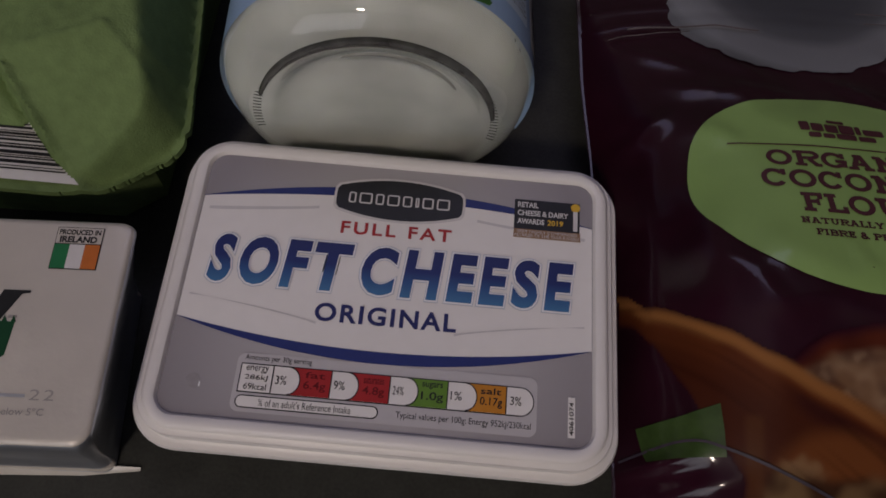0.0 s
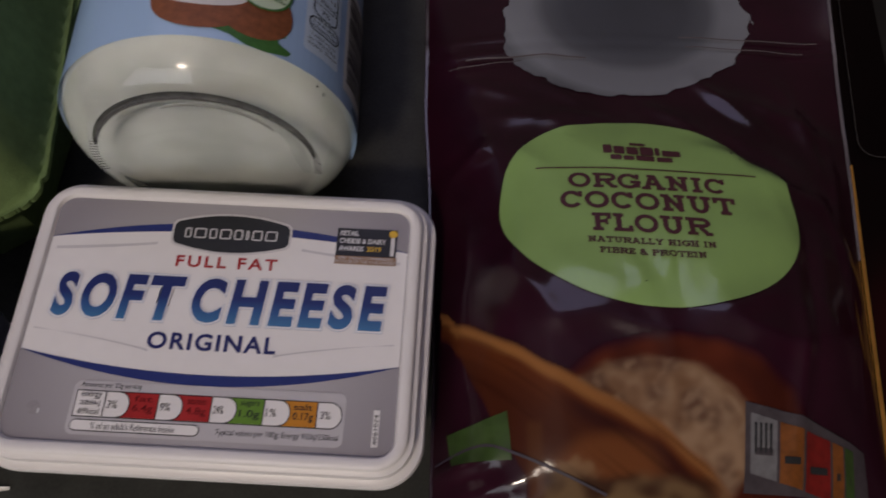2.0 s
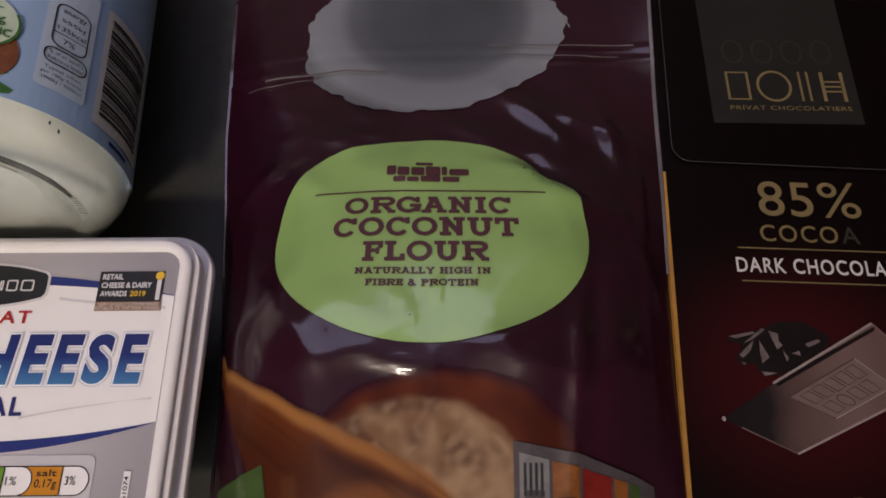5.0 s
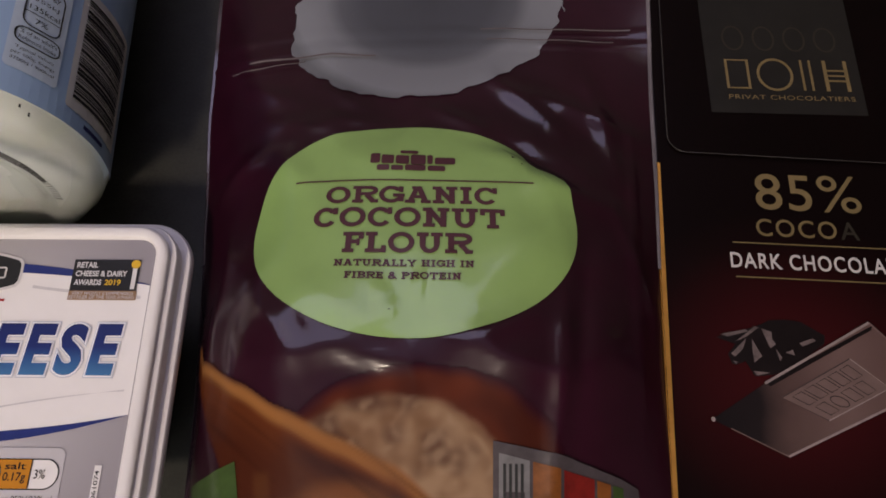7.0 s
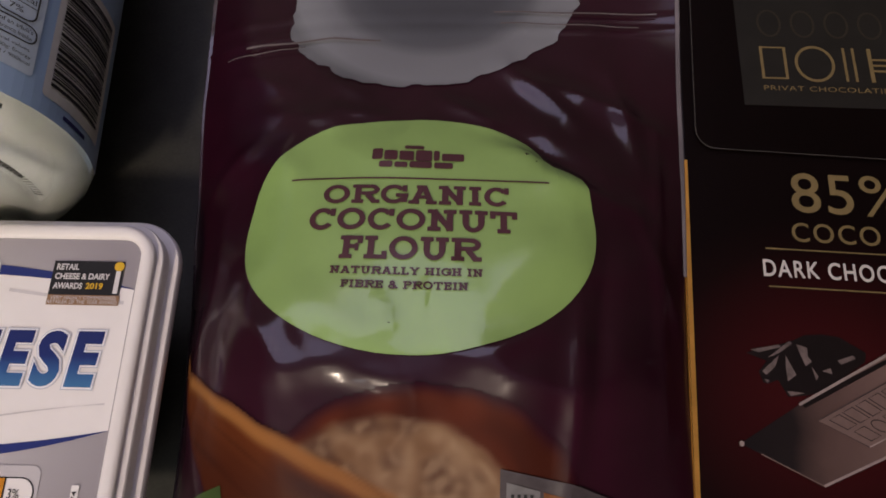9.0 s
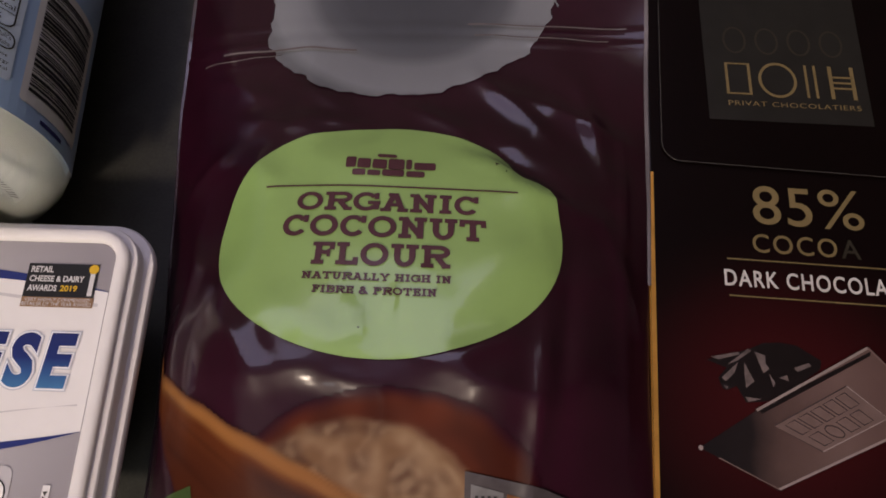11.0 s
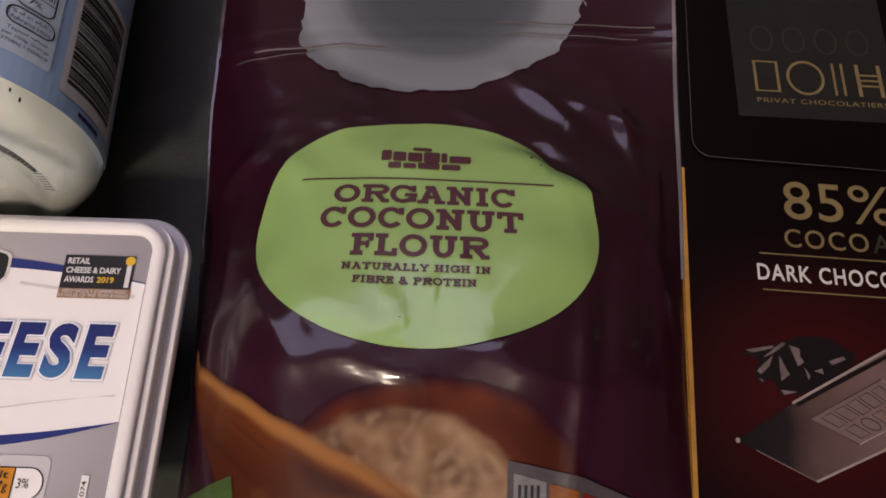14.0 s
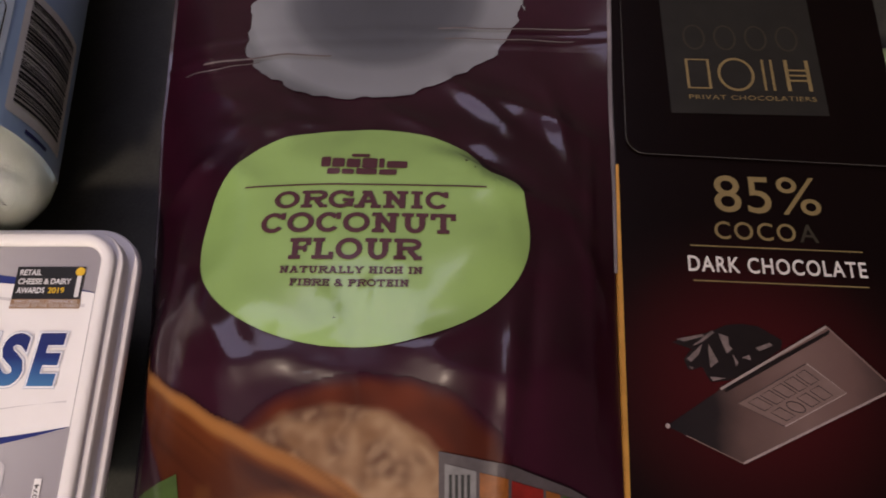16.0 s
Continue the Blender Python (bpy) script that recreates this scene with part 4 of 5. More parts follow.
FOLDS = ((0.1305, 0.034, 0.1290, 0.026, 0.0024, 0.0009), (0.1185, 0.0225, 0.1255, 0.0245, 0.0022, 0.0009), (0.1545, 0.0768, 0.1600, 0.0722, 0.0026, 0.0012), (0.1370, 0.0420, 0.1392, 0.0380, 0.0020, 0.0006),
         (0.1945, 0.090, 0.1915, 0.055, 0.003, 0.0012), (0.1915, 0.058, 0.1880, -0.005, 0.003, 0.0010), (0.080, 0.082, 0.066, 0.070, 0.006, 0.0016), (0.152, 0.084, 0.176, 0.066, 0.007, -0.0022), (0.160, 0.105, 0.196, 0.088, 0.008, 0.0022), (0.150, 0.112, 0.172, 0.088, 0.006, 0.0018),
         (0.168, 0.030, 0.162, -0.030, 0.005, 0.0016), (0.074, 0.060, 0.072, 0.0, 0.006, 0.0016), (0.086, 0.030, 0.100, 0.010, 0.006, 0.0012), (0.112, 0.013, 0.128, 0.010, 0.004, 0.0012), (0.176, 0.050, 0.170, 0.005, 0.006, -0.0015),
         (0.130, 0.098, 0.150, 0.086, 0.006, 0.0014), (0.070, 0.112, 0.090, 0.100, 0.006, 0.0012), (0.100, 0.093, 0.120, 0.089, 0.004, 0.0008), (0.185, 0.062, 0.196, 0.030, 0.005, 0.0014), (0.070, 0.010, 0.084, -0.026, 0.005, 0.0014),
         (0.119, 0.031, 0.123, 0.024, 0.0035, 0.0008), (0.146, 0.078, 0.158, 0.073, 0.004, 0.0009), (0.066, -0.0275, 0.082, -0.0235, 0.004, 0.0040), (0.072, -0.034, 0.090, -0.030, 0.005, 0.0022), (0.158, 0.070, 0.190, 0.058, 0.009, 0.0016), (0.182, 0.110, 0.190, 0.070, 0.006, 0.0016), (0.138, 0.016, 0.172, 0.006, 0.008, 0.0014), (0.078, 0.094, 0.104, 0.088, 0.007, 0.0012), (0.092, 0.110, 0.112, 0.096, 0.006, 0.0010), (0.086, 0.078, 0.098, 0.066, 0.006, 0.0009), (0.094, 0.012, 0.116, 0.016, 0.006, 0.0012), (0.140, 0.014, 0.160, 0.024, 0.007, 0.0012))


def bag_top(x, y):
    a, b = bag_left(y), bag_right(y)
    u = min(1.0, max(0.0, (x - a) / (b - a)))
    edge = 0.018 + 0.0135 * u
    c = 1 - abs(2 * u - 1) ** (3.2 + (1.5 * (1 - soft(0.015, 0.045, y)) if u < 0.5 else 0.0))
    z = edge + (bag_peak(y) - edge) * c
    w = noise.noise((x * 21, y * 18, 1.7)) * 0.0030 + (0.5 - abs(noise.noise((x * 34, y * 28, 8.1)))) * 0.0020
    w += (0.3 - abs(noise.noise((x * 24 + 7, y * 20, 3.3)))) * 0.0060
    w += (0.45 - abs(noise.noise((x * 120 + y * 50, y * 95 - x * 40, 4.4)))) * 0.00028
    w *= (0.25 + 0.75 * soft(-0.018, 0.012, y)) * (1 - 0.65 * soft(0.080, 0.100, y))
    label = math.exp(-(((x - 0.126) / 0.034) ** 4 + ((y - 0.050) / 0.026) ** 4))
    z += w * min(1.0, 6 * u, 6 * (1 - u)) * (1 - 0.82 * label)
    z += sum(fold(x, y, *f) for f in FOLDS)
    z += 0.0004 * math.exp(-((y - 0.1255 - 0.02 * (x - 0.13)) / 0.0011) ** 2) + 0.0003 * math.exp(-((y - 0.1320) / 0.0010) ** 2)
    return z


def blend(a, b, t):
    return [p + (q - p) * t for p, q in zip(a, b)]


def artwork(x, y):
    """The printed picture, in millimetres: a coconut shell with flour, and a wooden spoon across it. Gives colour and cover."""
    n1 = noise.noise((x * 0.13, y * 0.13, 2.0))
    n2 = noise.noise((x * 0.38, y * 0.38, 5.0))
    n3 = noise.noise((x * 0.05 + y * 0.12, y * 0.6 + x * 0.42, 9.0))
    n4 = noise.noise((x * 0.17, y * 0.21, 14.0))
    col, cover = [0.022, 0.0034, 0.0098], 0.0

    def over(c, m):
        nonlocal col, cover
        col, cover = blend(col, c, m), max(cover, m)
    d = math.hypot((x - 131) / 36, (y + 18) / 27.5) + 0.03 * n1
    shell = blend([0.090, 0.018, 0.008], [0.045, 0.009, 0.005], soft(-0.7, 0.8, n1 + 0.8 * soft(138, 158, x)))
    over(shell, 1 - soft(0.90, 1.04, d))
    d = math.hypot((x - 124) / 28, (y + 18) / 22) + 0.05 * n1 + 0.025 * n2
    flour = blend([0.15, 0.078, 0.040], [0.255, 0.160, 0.095], soft(-0.6, 0.8, n4 + 0.35 * n2 + 0.5 * soft(122, 142, x)))
    flour = blend(flour, [0.062, 0.026, 0.017], 0.78 * soft(-0.4, 0.6, n1 * 1.6 + 0.35 * n4 + 0.40 * soft(130, 102, x) - 0.25 * soft(128, 146, x)))
    flour = blend(flour, [0.30, 0.20, 0.125], 0.5 * soft(0.0, 0.6, n1 + 0.6 * n2))
    over(flour, 1 - soft(0.90, 1.02, d))
    hi = run(x, (60, 30), (68, 21.2), (71.2, 15.6), (85.2, 6.6), (97, -0.2), (111, -6.8), (125, -12.8), (136, -21.5), (150, -34)) + 0.2 * n1
    lo = run(x, (60, 22), (68, 12), (72, 4.8), (77, -6.2), (85, -20.4), (92, -30), (104, -40), (150, -50)) + 0.5 * n1
    down = hi - y
    wood = blend([0.088, 0.022, 0.007], [0.052, 0.012, 0.005], soft(4.0, 14.0, down + 2.0 * n3))
    wood = blend(wood, [0.25, 0.105, 0.032], (1 - soft(2.2, 5.2, down + 0.8 * n3)) * (1 - 0.35 * soft(100, 130, x)))
    wood = blend(wood, [0.030, 0.006, 0.005], 0.9 * soft(94, 106, x) * soft(4.5, 7.0, down) * (1 - soft(8.0, 13.0, down)))
    bowl = math.hypot((x - 113) / 17, (y + 27) / 12) + 0.06 * n1
    wood = blend(wood, [0.140, 0.044, 0.013], 0.9 * (1 - soft(0.55, 1.05, bowl)))
    wood = blend(wood, [0.20, 0.115, 0.056], 0.85 * (1 - soft(0.35, 0.85, math.hypot((x - 104) / 9, (y + 27) / 5) + 0.25 * n2)))
    wood = blend(wood, [wood[0] * 0.55, wood[1] * 0.5, wood[2] * 0.5], soft(0.1, 0.5, n3) * 0.5)
    over(wood, soft(-0.6, 2.2, y - lo) * (1 - soft(-1.4, 1.0, y - hi)) * (1 - soft(138, 150, x)))
    lumps = blend([0.135, 0.080, 0.038], [0.040, 0.016, 0.008], soft(-0.3, 0.4, n1 + 0.6 * n4))
    over(lumps, (1 - soft(-29.0, -25.0, y + 1.6 * n1)) * soft(92, 99, x) * (1 - soft(136, 146, x)))
    over([0.075, 0.024, 0.008], 0.8 * soft(88.5, 90.5, x + 0.08 * y) * (1 - soft(92.5, 94.5, x + 0.08 * y)) * (1 - soft(-16, -13.5, y)))
    return col, cover * (1 - soft(158, 166, x))


def picture(parent, place, ox, oy):
    bm = bmesh.new()
    step = 0.0006
    cols, grid = [], {}
    for i in range(int(0.106 / step)):
        for j in range(int(0.074 / step)):
            x, y = 0.0615 + i * step, -0.046 + j * step
            if x < bag_left(y) + 0.002:
                continue
            col, cover = artwork(x * 1000, y * 1000)
            if cover > 0.0:
                grid[i, j] = bm.verts.new(place(x, y))
                cols.append(col)
    for i, j in grid:
        q = [grid.get(k) for k in ((i, j), (i + 1, j), (i + 1, j + 1), (i, j + 1))]
        if all(q):
            bm.faces.new(q)
    ob = part("food_picture", bm, M_ART, parent, "printed picture of flour, coconut shell and wooden spoon", angle=80)
    layer = ob.data.attributes.new("artwork", "FLOAT_COLOR", "POINT")
    layer.data.foreach_set("color", np.array([(*c, 1.0) for c in cols], dtype=np.float32).ravel())


def flour_bag():
    bag = thing("flour_bag", (0.13, 0.05, 0.0), "dark purple glossy pouch of organic coconut flour with green label", "bag")
    ox, oy = 0.13, 0.05
    nu, nv, ya, yb = 100, 150, -0.050, 0.166
    bm = bmesh.new()
    top = [[None] * (nv + 1) for _ in range(nu + 1)]
    low = [[None] * (nv + 1) for _ in range(nu + 1)]
    for i in range(nu + 1):
        for j in range(nv + 1):
            y = ya + (yb - ya) * j / nv + 0.004 * (i / nu)
            a, b = bag_left(y), bag_right(y)
            u = i / nu
            x = a + (b - a) * u
            z = bag_top(x, y)
            top[i][j] = bm.verts.new((x - ox, y - oy, z))
            c = (1 - abs(2 * u - 1) ** 3.2) * min(1.0, (nv - j) / 22.0) * min(1.0, j / 5.0 + 0.0)
            low[i][j] = top[i][j] if i in (0, nu) or j in (0, nv) else bm.verts.new((x - ox, y - oy, (z - 0.0006) * (1 - c) + 0.0008 * c))
    for i in range(nu):
        for j in range(nv):
            bm.faces.new((top[i][j], top[i + 1][j], top[i + 1][j + 1], top[i][j + 1]))
            f = [low[i][j], low[i][j + 1], low[i + 1][j + 1], low[i + 1][j]]
            if set(f) != {top[i][j], top[i + 1][j], top[i + 1][j + 1], top[i][j + 1]}:
                bm.faces.new(f)
    tree = BVHTree.FromBMesh(bm)
    over = [part("pouch", bm, M_BAG, bag, "glossy purple film", angle=80)]

    def on(lift):
        def place(x, y):
            hit = tree.ray_cast(Vector((x - ox, y - oy, 0.2)), Vector((0, 0, -1)))
            z = hit[0].z if hit[0] else bag_top(x, y)
            return Vector((x - ox, y - oy, z + lift))
        return place

    def put(name, bm, lift, m, label="", step=0.0021):
        return part(name, lay(bm, on(lift), step), m, over[0], label, angle=80)

    # printed food picture at the foot of the pouch
    picture(bag, on(0.0003), ox, oy)
    put("leaf_print", flat(outline([(0.0695, -0.0160), (0.0780, -0.0143), (0.0855, -0.0118), (0.0865, -0.0180), (0.0872, -0.0244), (0.0712, -0.0250)], 0)), 0.0006, M_GREEN_D, "printed green leaf")
    # row of small nutrition boxes
    put("nutrition_panel", flat([(0.1484, -0.0074), (0.1664, -0.0105), (0.1808, -0.0148), (0.1855, -0.0169), (0.1862, -0.0300), (0.1484, -0.0300)]), 0.0007, M_PANEL_D, "dim grey nutrition panel")
    for x0, x1, m in ((0.1498, 0.1572, M_GREYBOX), (0.1580, 0.1648, M_AMBER_D), (0.1656, 0.1735, M_RED_D), (0.1742, 0.1778, M_AMBER_D), (0.1784, 0.1812, M_GREEN_D)):
        top = lambda x: -0.0101 - 0.22 * (x - 0.1498)
        put("nutrition_box", flat([(x0, top(x0)), (x1, top(x1)), (x1, top(x1) - 0.0150), (x0, top(x0) - 0.0150)]), 0.0009, m, "small printed nutrition box")
        put("words_bar", rect(x0 + 0.0012, top(x1) - 0.0088, x1 - 0.0012, top(x1) - 0.0070), 0.0011, M_EMBLEM if m is not M_GREYBOX else M_PANEL_D)
    for k in range(4):
        put("words_bar", rect(0.1508 + 0.0014 * k, -0.0200, 0.1515 + 0.0014 * k, -0.0125), 0.0011, M_EMBLEM)

    # halved coconut near the mouth of the pouch
    def coconut(k, ry):
        pts = []
        for i in range(140):
            a = 2 * math.pi * i / 140
            w = 1 + 0.012 * math.sin(9 * a + 1) + 0.010 * math.sin(17 * a) + 0.009 * math.sin(29 * a + 2) + 0.007 * math.sin(47 * a)
            r = k * w
            x, y = 0.0465 * r * math.cos(a), (0.040 if math.sin(a) < 0 else ry) * r * math.sin(a)
            pts.append((0.1300 + x + 0.06 * y, 0.1420 + y + (0.10 * x if y < 0 else 0.0)))
        return [(x, min(y, 0.1640)) for x, y in pts]
    put("flesh_print", flat(coconut(1.0, 0.030)), 0.0004, M_CONE, "printed white halved coconut")

    # curved gusset weld at the foot
    put("gusset_weld", band([(0.0665 + 0.002 * k, -0.0188 - 0.40 * math.hypot(0.0665 + 0.002 * k - 0.079, 0.004)) for k in range(24)], 0.0007), 0.0008, M_GUSSET, "shiny curved gusset weld")
    # pale strips painted for the glints along the press-to-close zip ribs
    for x0, y0, x1, y1, w in ((0.0700, 0.1214, 0.1132, 0.1210, 0.0008), (0.0640, 0.1180, 0.0900, 0.1190, 0.0004), (0.1480, 0.1328, 0.1985, 0.1325, 0.0006), (0.1500, 0.1282, 0.1925, 0.1272, 0.0005)):
        put("zip_glint_strip", band([(x0 + (x1 - x0) * k / 12, y0 + (y1 - y0) * k / 12 + 0.0002 * math.sin(k)) for k in range(13)], w), 0.0013, M_ZIP, "pale strip painted as a glint along a zip rib")

    # green label and its words
    lab = []
    for i in range(72):
        a = 2 * math.pi * i / 72
        ca, sa = math.cos(a), math.sin(a)
        n = 2.05 + 0.7 * soft(0.0, 0.5, sa) * soft(-0.3, 0.3, -ca)
        r = (abs(ca) ** n + abs(sa) ** n) ** (-1 / n)
        r *= 1 - 0.065 * math.exp(-((math.degrees(a) - 37.5) / 7) ** 2) + 0.042 * math.exp(-((math.degrees(a) - 23) / 8) ** 2)
        lab.append((0.1279 + 0.0452 * r * ca, 0.0518 + 0.0356 * r * sa))
    over[0] = bag
    over[0] = put("label", flat(lab), 0.0004, M_LIME, "lime green oval label", 0.0021)

    def tilt(bm, pivot=0.126, k=-0.022):
        for v in bm.verts:
            v.co.x += 0.0009
            v.co.y += k * (v.co.x - pivot)
        return bm
    up = 0.0007
    put("rule", tilt(rect(0.0928, 0.0652, 0.1606, 0.0657)), up, M_MAROON)
    for s, x0, x1, y0, y1 in (("ORGANIC", 0.1022, 0.1502, 0.0572, 0.0632), ("COCONUT", 0.0995, 0.1520, 0.0490, 0.0556), ("FLOUR", 0.1083, 0.1428, 0.0405, 0.0471)):
        put("lettering", tilt(slab(s, x0, y0, x1, y1, 0.0013)), up, M_MAROON, "maroon words ORGANIC COCONUT FLOUR")
    put("lettering", tilt(slab("NATURALLY HIGH IN", 0.1067, 0.0363, 0.1434, 0.0384, 0.0005)), up, M_MAROON, "maroon words on fibre and protein")
    put("lettering", tilt(slab("FIBRE & PROTEIN", 0.1097, 0.0325, 0.1400, 0.0346, 0.0005)), up, M_MAROON, "maroon words on fibre and protein")
    # maker's mark as plain stacked blocks
    for x0, x1, y0, y1 in ((0.1225, 0.1278, 0.0756, 0.0768), (0.1140, 0.1168, 0.0716, 0.0754), (0.1172, 0.1208, 0.0714, 0.0748), (0.1213, 0.1252, 0.0714, 0.0748), (0.1256, 0.1300, 0.0714, 0.0752), (0.1304, 0.1320, 0.0716, 0.0752), (0.1326, 0.1385, 0.0716, 0.0742),
                           (0.1160, 0.1196, 0.0690, 0.0710), (0.1201, 0.1236, 0.0690, 0.0708), (0.1241, 0.1300, 0.0690, 0.0712), (0.1306, 0.1356, 0.0690, 0.0710)):
        put("mark_block", tilt(flat(rrect(x0, y0, x1, y1, 0.0005, 2))), up, M_MAROON)
    # clear welded edge strips down both sides; the right one coloured pale for caught light
    for side in (0, 1):
        strip = bmesh.new()
        rows = []
        for j in range(61):
            y = (-0.050 if side == 0 else 0.046) + (0.214 if side == 0 else 0.118) * j / 60
            e = bag_left(y) if side == 0 else bag_right(y)
            s = -1 if side == 0 else 1
            z = bag_top(e, y)
            rows.append([strip.verts.new((e + s * dx - ox, y - oy, z + dz)) for dx, dz in ((-0.0008, 0.0004), (0.0004, 0.0003), (0.0007, 0.0), (0.0004, -0.0003), (-0.0008, -0.0004))])
        for a, b in zip(rows, rows[1:]):
            for k in range(4):
                strip.faces.new((a[k], a[k + 1], b[k + 1], b[k]))
        bmesh.ops.recalc_face_normals(strip, faces=strip.faces)
        st = part("edge_weld", strip, M_EDGE_LIT if side else M_WELD, bag, "shiny welded film edge")


def slab(s, x0, y0, x1, y1, w):
    """Lettering with square slab feet: stems, bowls and feet of one stroke width."""
    wide = {"I": 0.52, "L": 0.80, "F": 0.80, "T": 0.92, "N": 1.0, "U": 1.0, "A": 1.02, "O": 1.0, "C": 0.92, "G": 0.98, "R": 1.0, " ": 0.4, "E": 0.82, "H": 1.0, "B": 0.9, "P": 0.88, "Y": 1.0, "&": 0.95}
    k, f = 0.225, 0.185
    gap = 0.05
    total = sum(wide[c] for c in s) + gap * (len(s) - 1)
    sx, sy = (x1 - x0) / total, y1 - y0
    bm = bmesh.new()
    layer = [0]

    def add(piece, ox):
        layer[0] = (layer[0] + 1) % 5
        me = bpy.data.meshes.new("stroke")
        piece.to_mesh(me)
        piece.free()
        for v in me.vertices:
            v.co = (x0 + (ox + v.co.x) * sx, y0 + v.co.y * sy, layer[0] * 0.000012)
        bm.from_mesh(me)
        bpy.data.meshes.remove(me)
    ox = 0.0
    for c in s:
        n = wide[c]
        bars, bows, lines = [], [], []
        stem = lambda x, feet=(0, 1): [(x - k / 2, 0, x + k / 2, 1)] + [(x - 0.22, 0 if t == 0 else 1 - f, x + 0.22, f if t == 0 else 1) for t in feet]
        if c in "OCG":
            bows.append((n / 2, 0.5, n / 2 - k / 2, 0.5 - f / 2, 0 if c == "O" else 36, 360 if c == "O" else 324))
            if c != "O":
                bars.append((n - 0.19, 0.64, n - 0.02, 0.98))
            if c == "G":
                bars += [(n - 0.22, 0.08, n - 0.22 + k, 0.46), (n - 0.42, 0.36, n + 0.04, 0.36 + f)]
        elif c in "RPB":
            bars += stem(0.24)
            bows.append((n - 0.34, 0.74 - 0.02, 0.26, 0.26 - f / 2 + 0.02, -90, 90))
            bars += [(0.24, 1 - f, n - 0.34, 1), (0.24, 0.44, n - 0.34, 0.44 + f)]
            if c == "R":
                lines.append(((n - 0.42, 0.46), (n - 0.12, 0.04)))
                bars.append((n - 0.26, 0, n + 0.04, f))
            if c == "B":
                bows.append((n - 0.34, 0.28, 0.28, 0.28 - f / 2, -90, 90))
                bars.append((0.24, 0, n - 0.34, f))
        elif c in "IT":
            bars += stem(n / 2, (0, 1) if c == "I" else (0,))
            if c == "T":
                bars += [(0, 1 - f, n, 1), (0, 0.66, f, 1), (n - f, 0.66, n, 1)]
        elif c in "LFE":
            bars += stem(0.24)
            bars += [(0.24, 1 - f, n, 1), (n - f, 0.66, n, 1), (0.24, 0.44, 0.62, 0.44 + f), (0.54, 0.34, 0.66, 0.68)] if c in "FE" else []
            bars += [(0.24, 0, n, f), (n - f, 0, n, 0.34)] if c in "LE" else []
        elif c == "U":
            bars += [(0.24 - k / 2, 0.4, 0.24 + k / 2, 1), (n - 0.24 - k / 2, 0.4, n - 0.24 + k / 2, 1), (0.02, 1 - f, 0.46, 1), (n - 0.46, 1 - f, n - 0.02, 1)]
            bows.append((n / 2, 0.42, n / 2 - 0.24, 0.42 - f / 2, 180, 360))
        elif c in "NH":
            bars += stem(0.24, (0, 1) if c == "H" else (0,)) + stem(n - 0.24, (0, 1) if c == "H" else (1,))
            if c == "H":
                bars.append((0.24, 0.5 - f / 2, n - 0.24, 0.5 + f / 2))
            else:
                bars.append((0, 1 - f, 0.30, 1))
                lines.append(((0.20, 0.97), (n - 0.20, 0.05)))
        elif c == "A":
            lines += [((0.20, 0.05), (n / 2 - 0.02, 0.97)), ((n - 0.20, 0.05), (n / 2 + 0.02, 0.97))]
            bars += [(0, 0, 0.40, f), (n - 0.40, 0, n, f), (0.28, 0.28, n - 0.28, 0.28 + f), (n / 2 - 0.24, 1 - f, n / 2 + 0.10, 1)]
        elif c == "Y":
            lines += [((0.18, 0.96), (n / 2, 0.45)), ((n - 0.18, 0.96), (n / 2, 0.45))]
            bars += [(n / 2 - k / 2, 0, n / 2 + k / 2, 0.48), (n / 2 - 0.22, 0, n / 2 + 0.22, f), (0, 1 - f, 0.38, 1), (n - 0.38, 1 - f, n, 1)]
        elif c == "&":
            bows += [(n / 2 - 0.06, 0.76, 0.18, 0.17, 0, 360), (n / 2 - 0.06, 0.28, 0.30, 0.21, 0, 360)]
            lines.append(((n / 2, 0.40), (n, 0.05)))
        for a in bars:
            add(rect(*a), ox)
        for cx, cy, rx, ry, a0, a1 in bows:
            add(band(ellipse(cx, cy, rx, ry, 22, 0, a0, a1), k * 0.9, a1 - a0 >= 360), ox)
        for p, q in lines:
            add(band([p, q], k * 0.95), ox)
        ox += n + gap
    return bm


M_GUSSET = mat("pale_gusset_film", (0.040, 0.030, 0.042), 0.55, var=0.5, scale=200)
M_EDGE_LIT = mat("lit_pale_film_edge", (0.15, 0.135, 0.15), 0.3, coat=1.0, coat_rough=0.15, var=0.6, scale=45)
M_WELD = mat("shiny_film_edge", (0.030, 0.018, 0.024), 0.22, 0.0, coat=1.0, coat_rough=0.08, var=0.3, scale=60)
flour_bag()


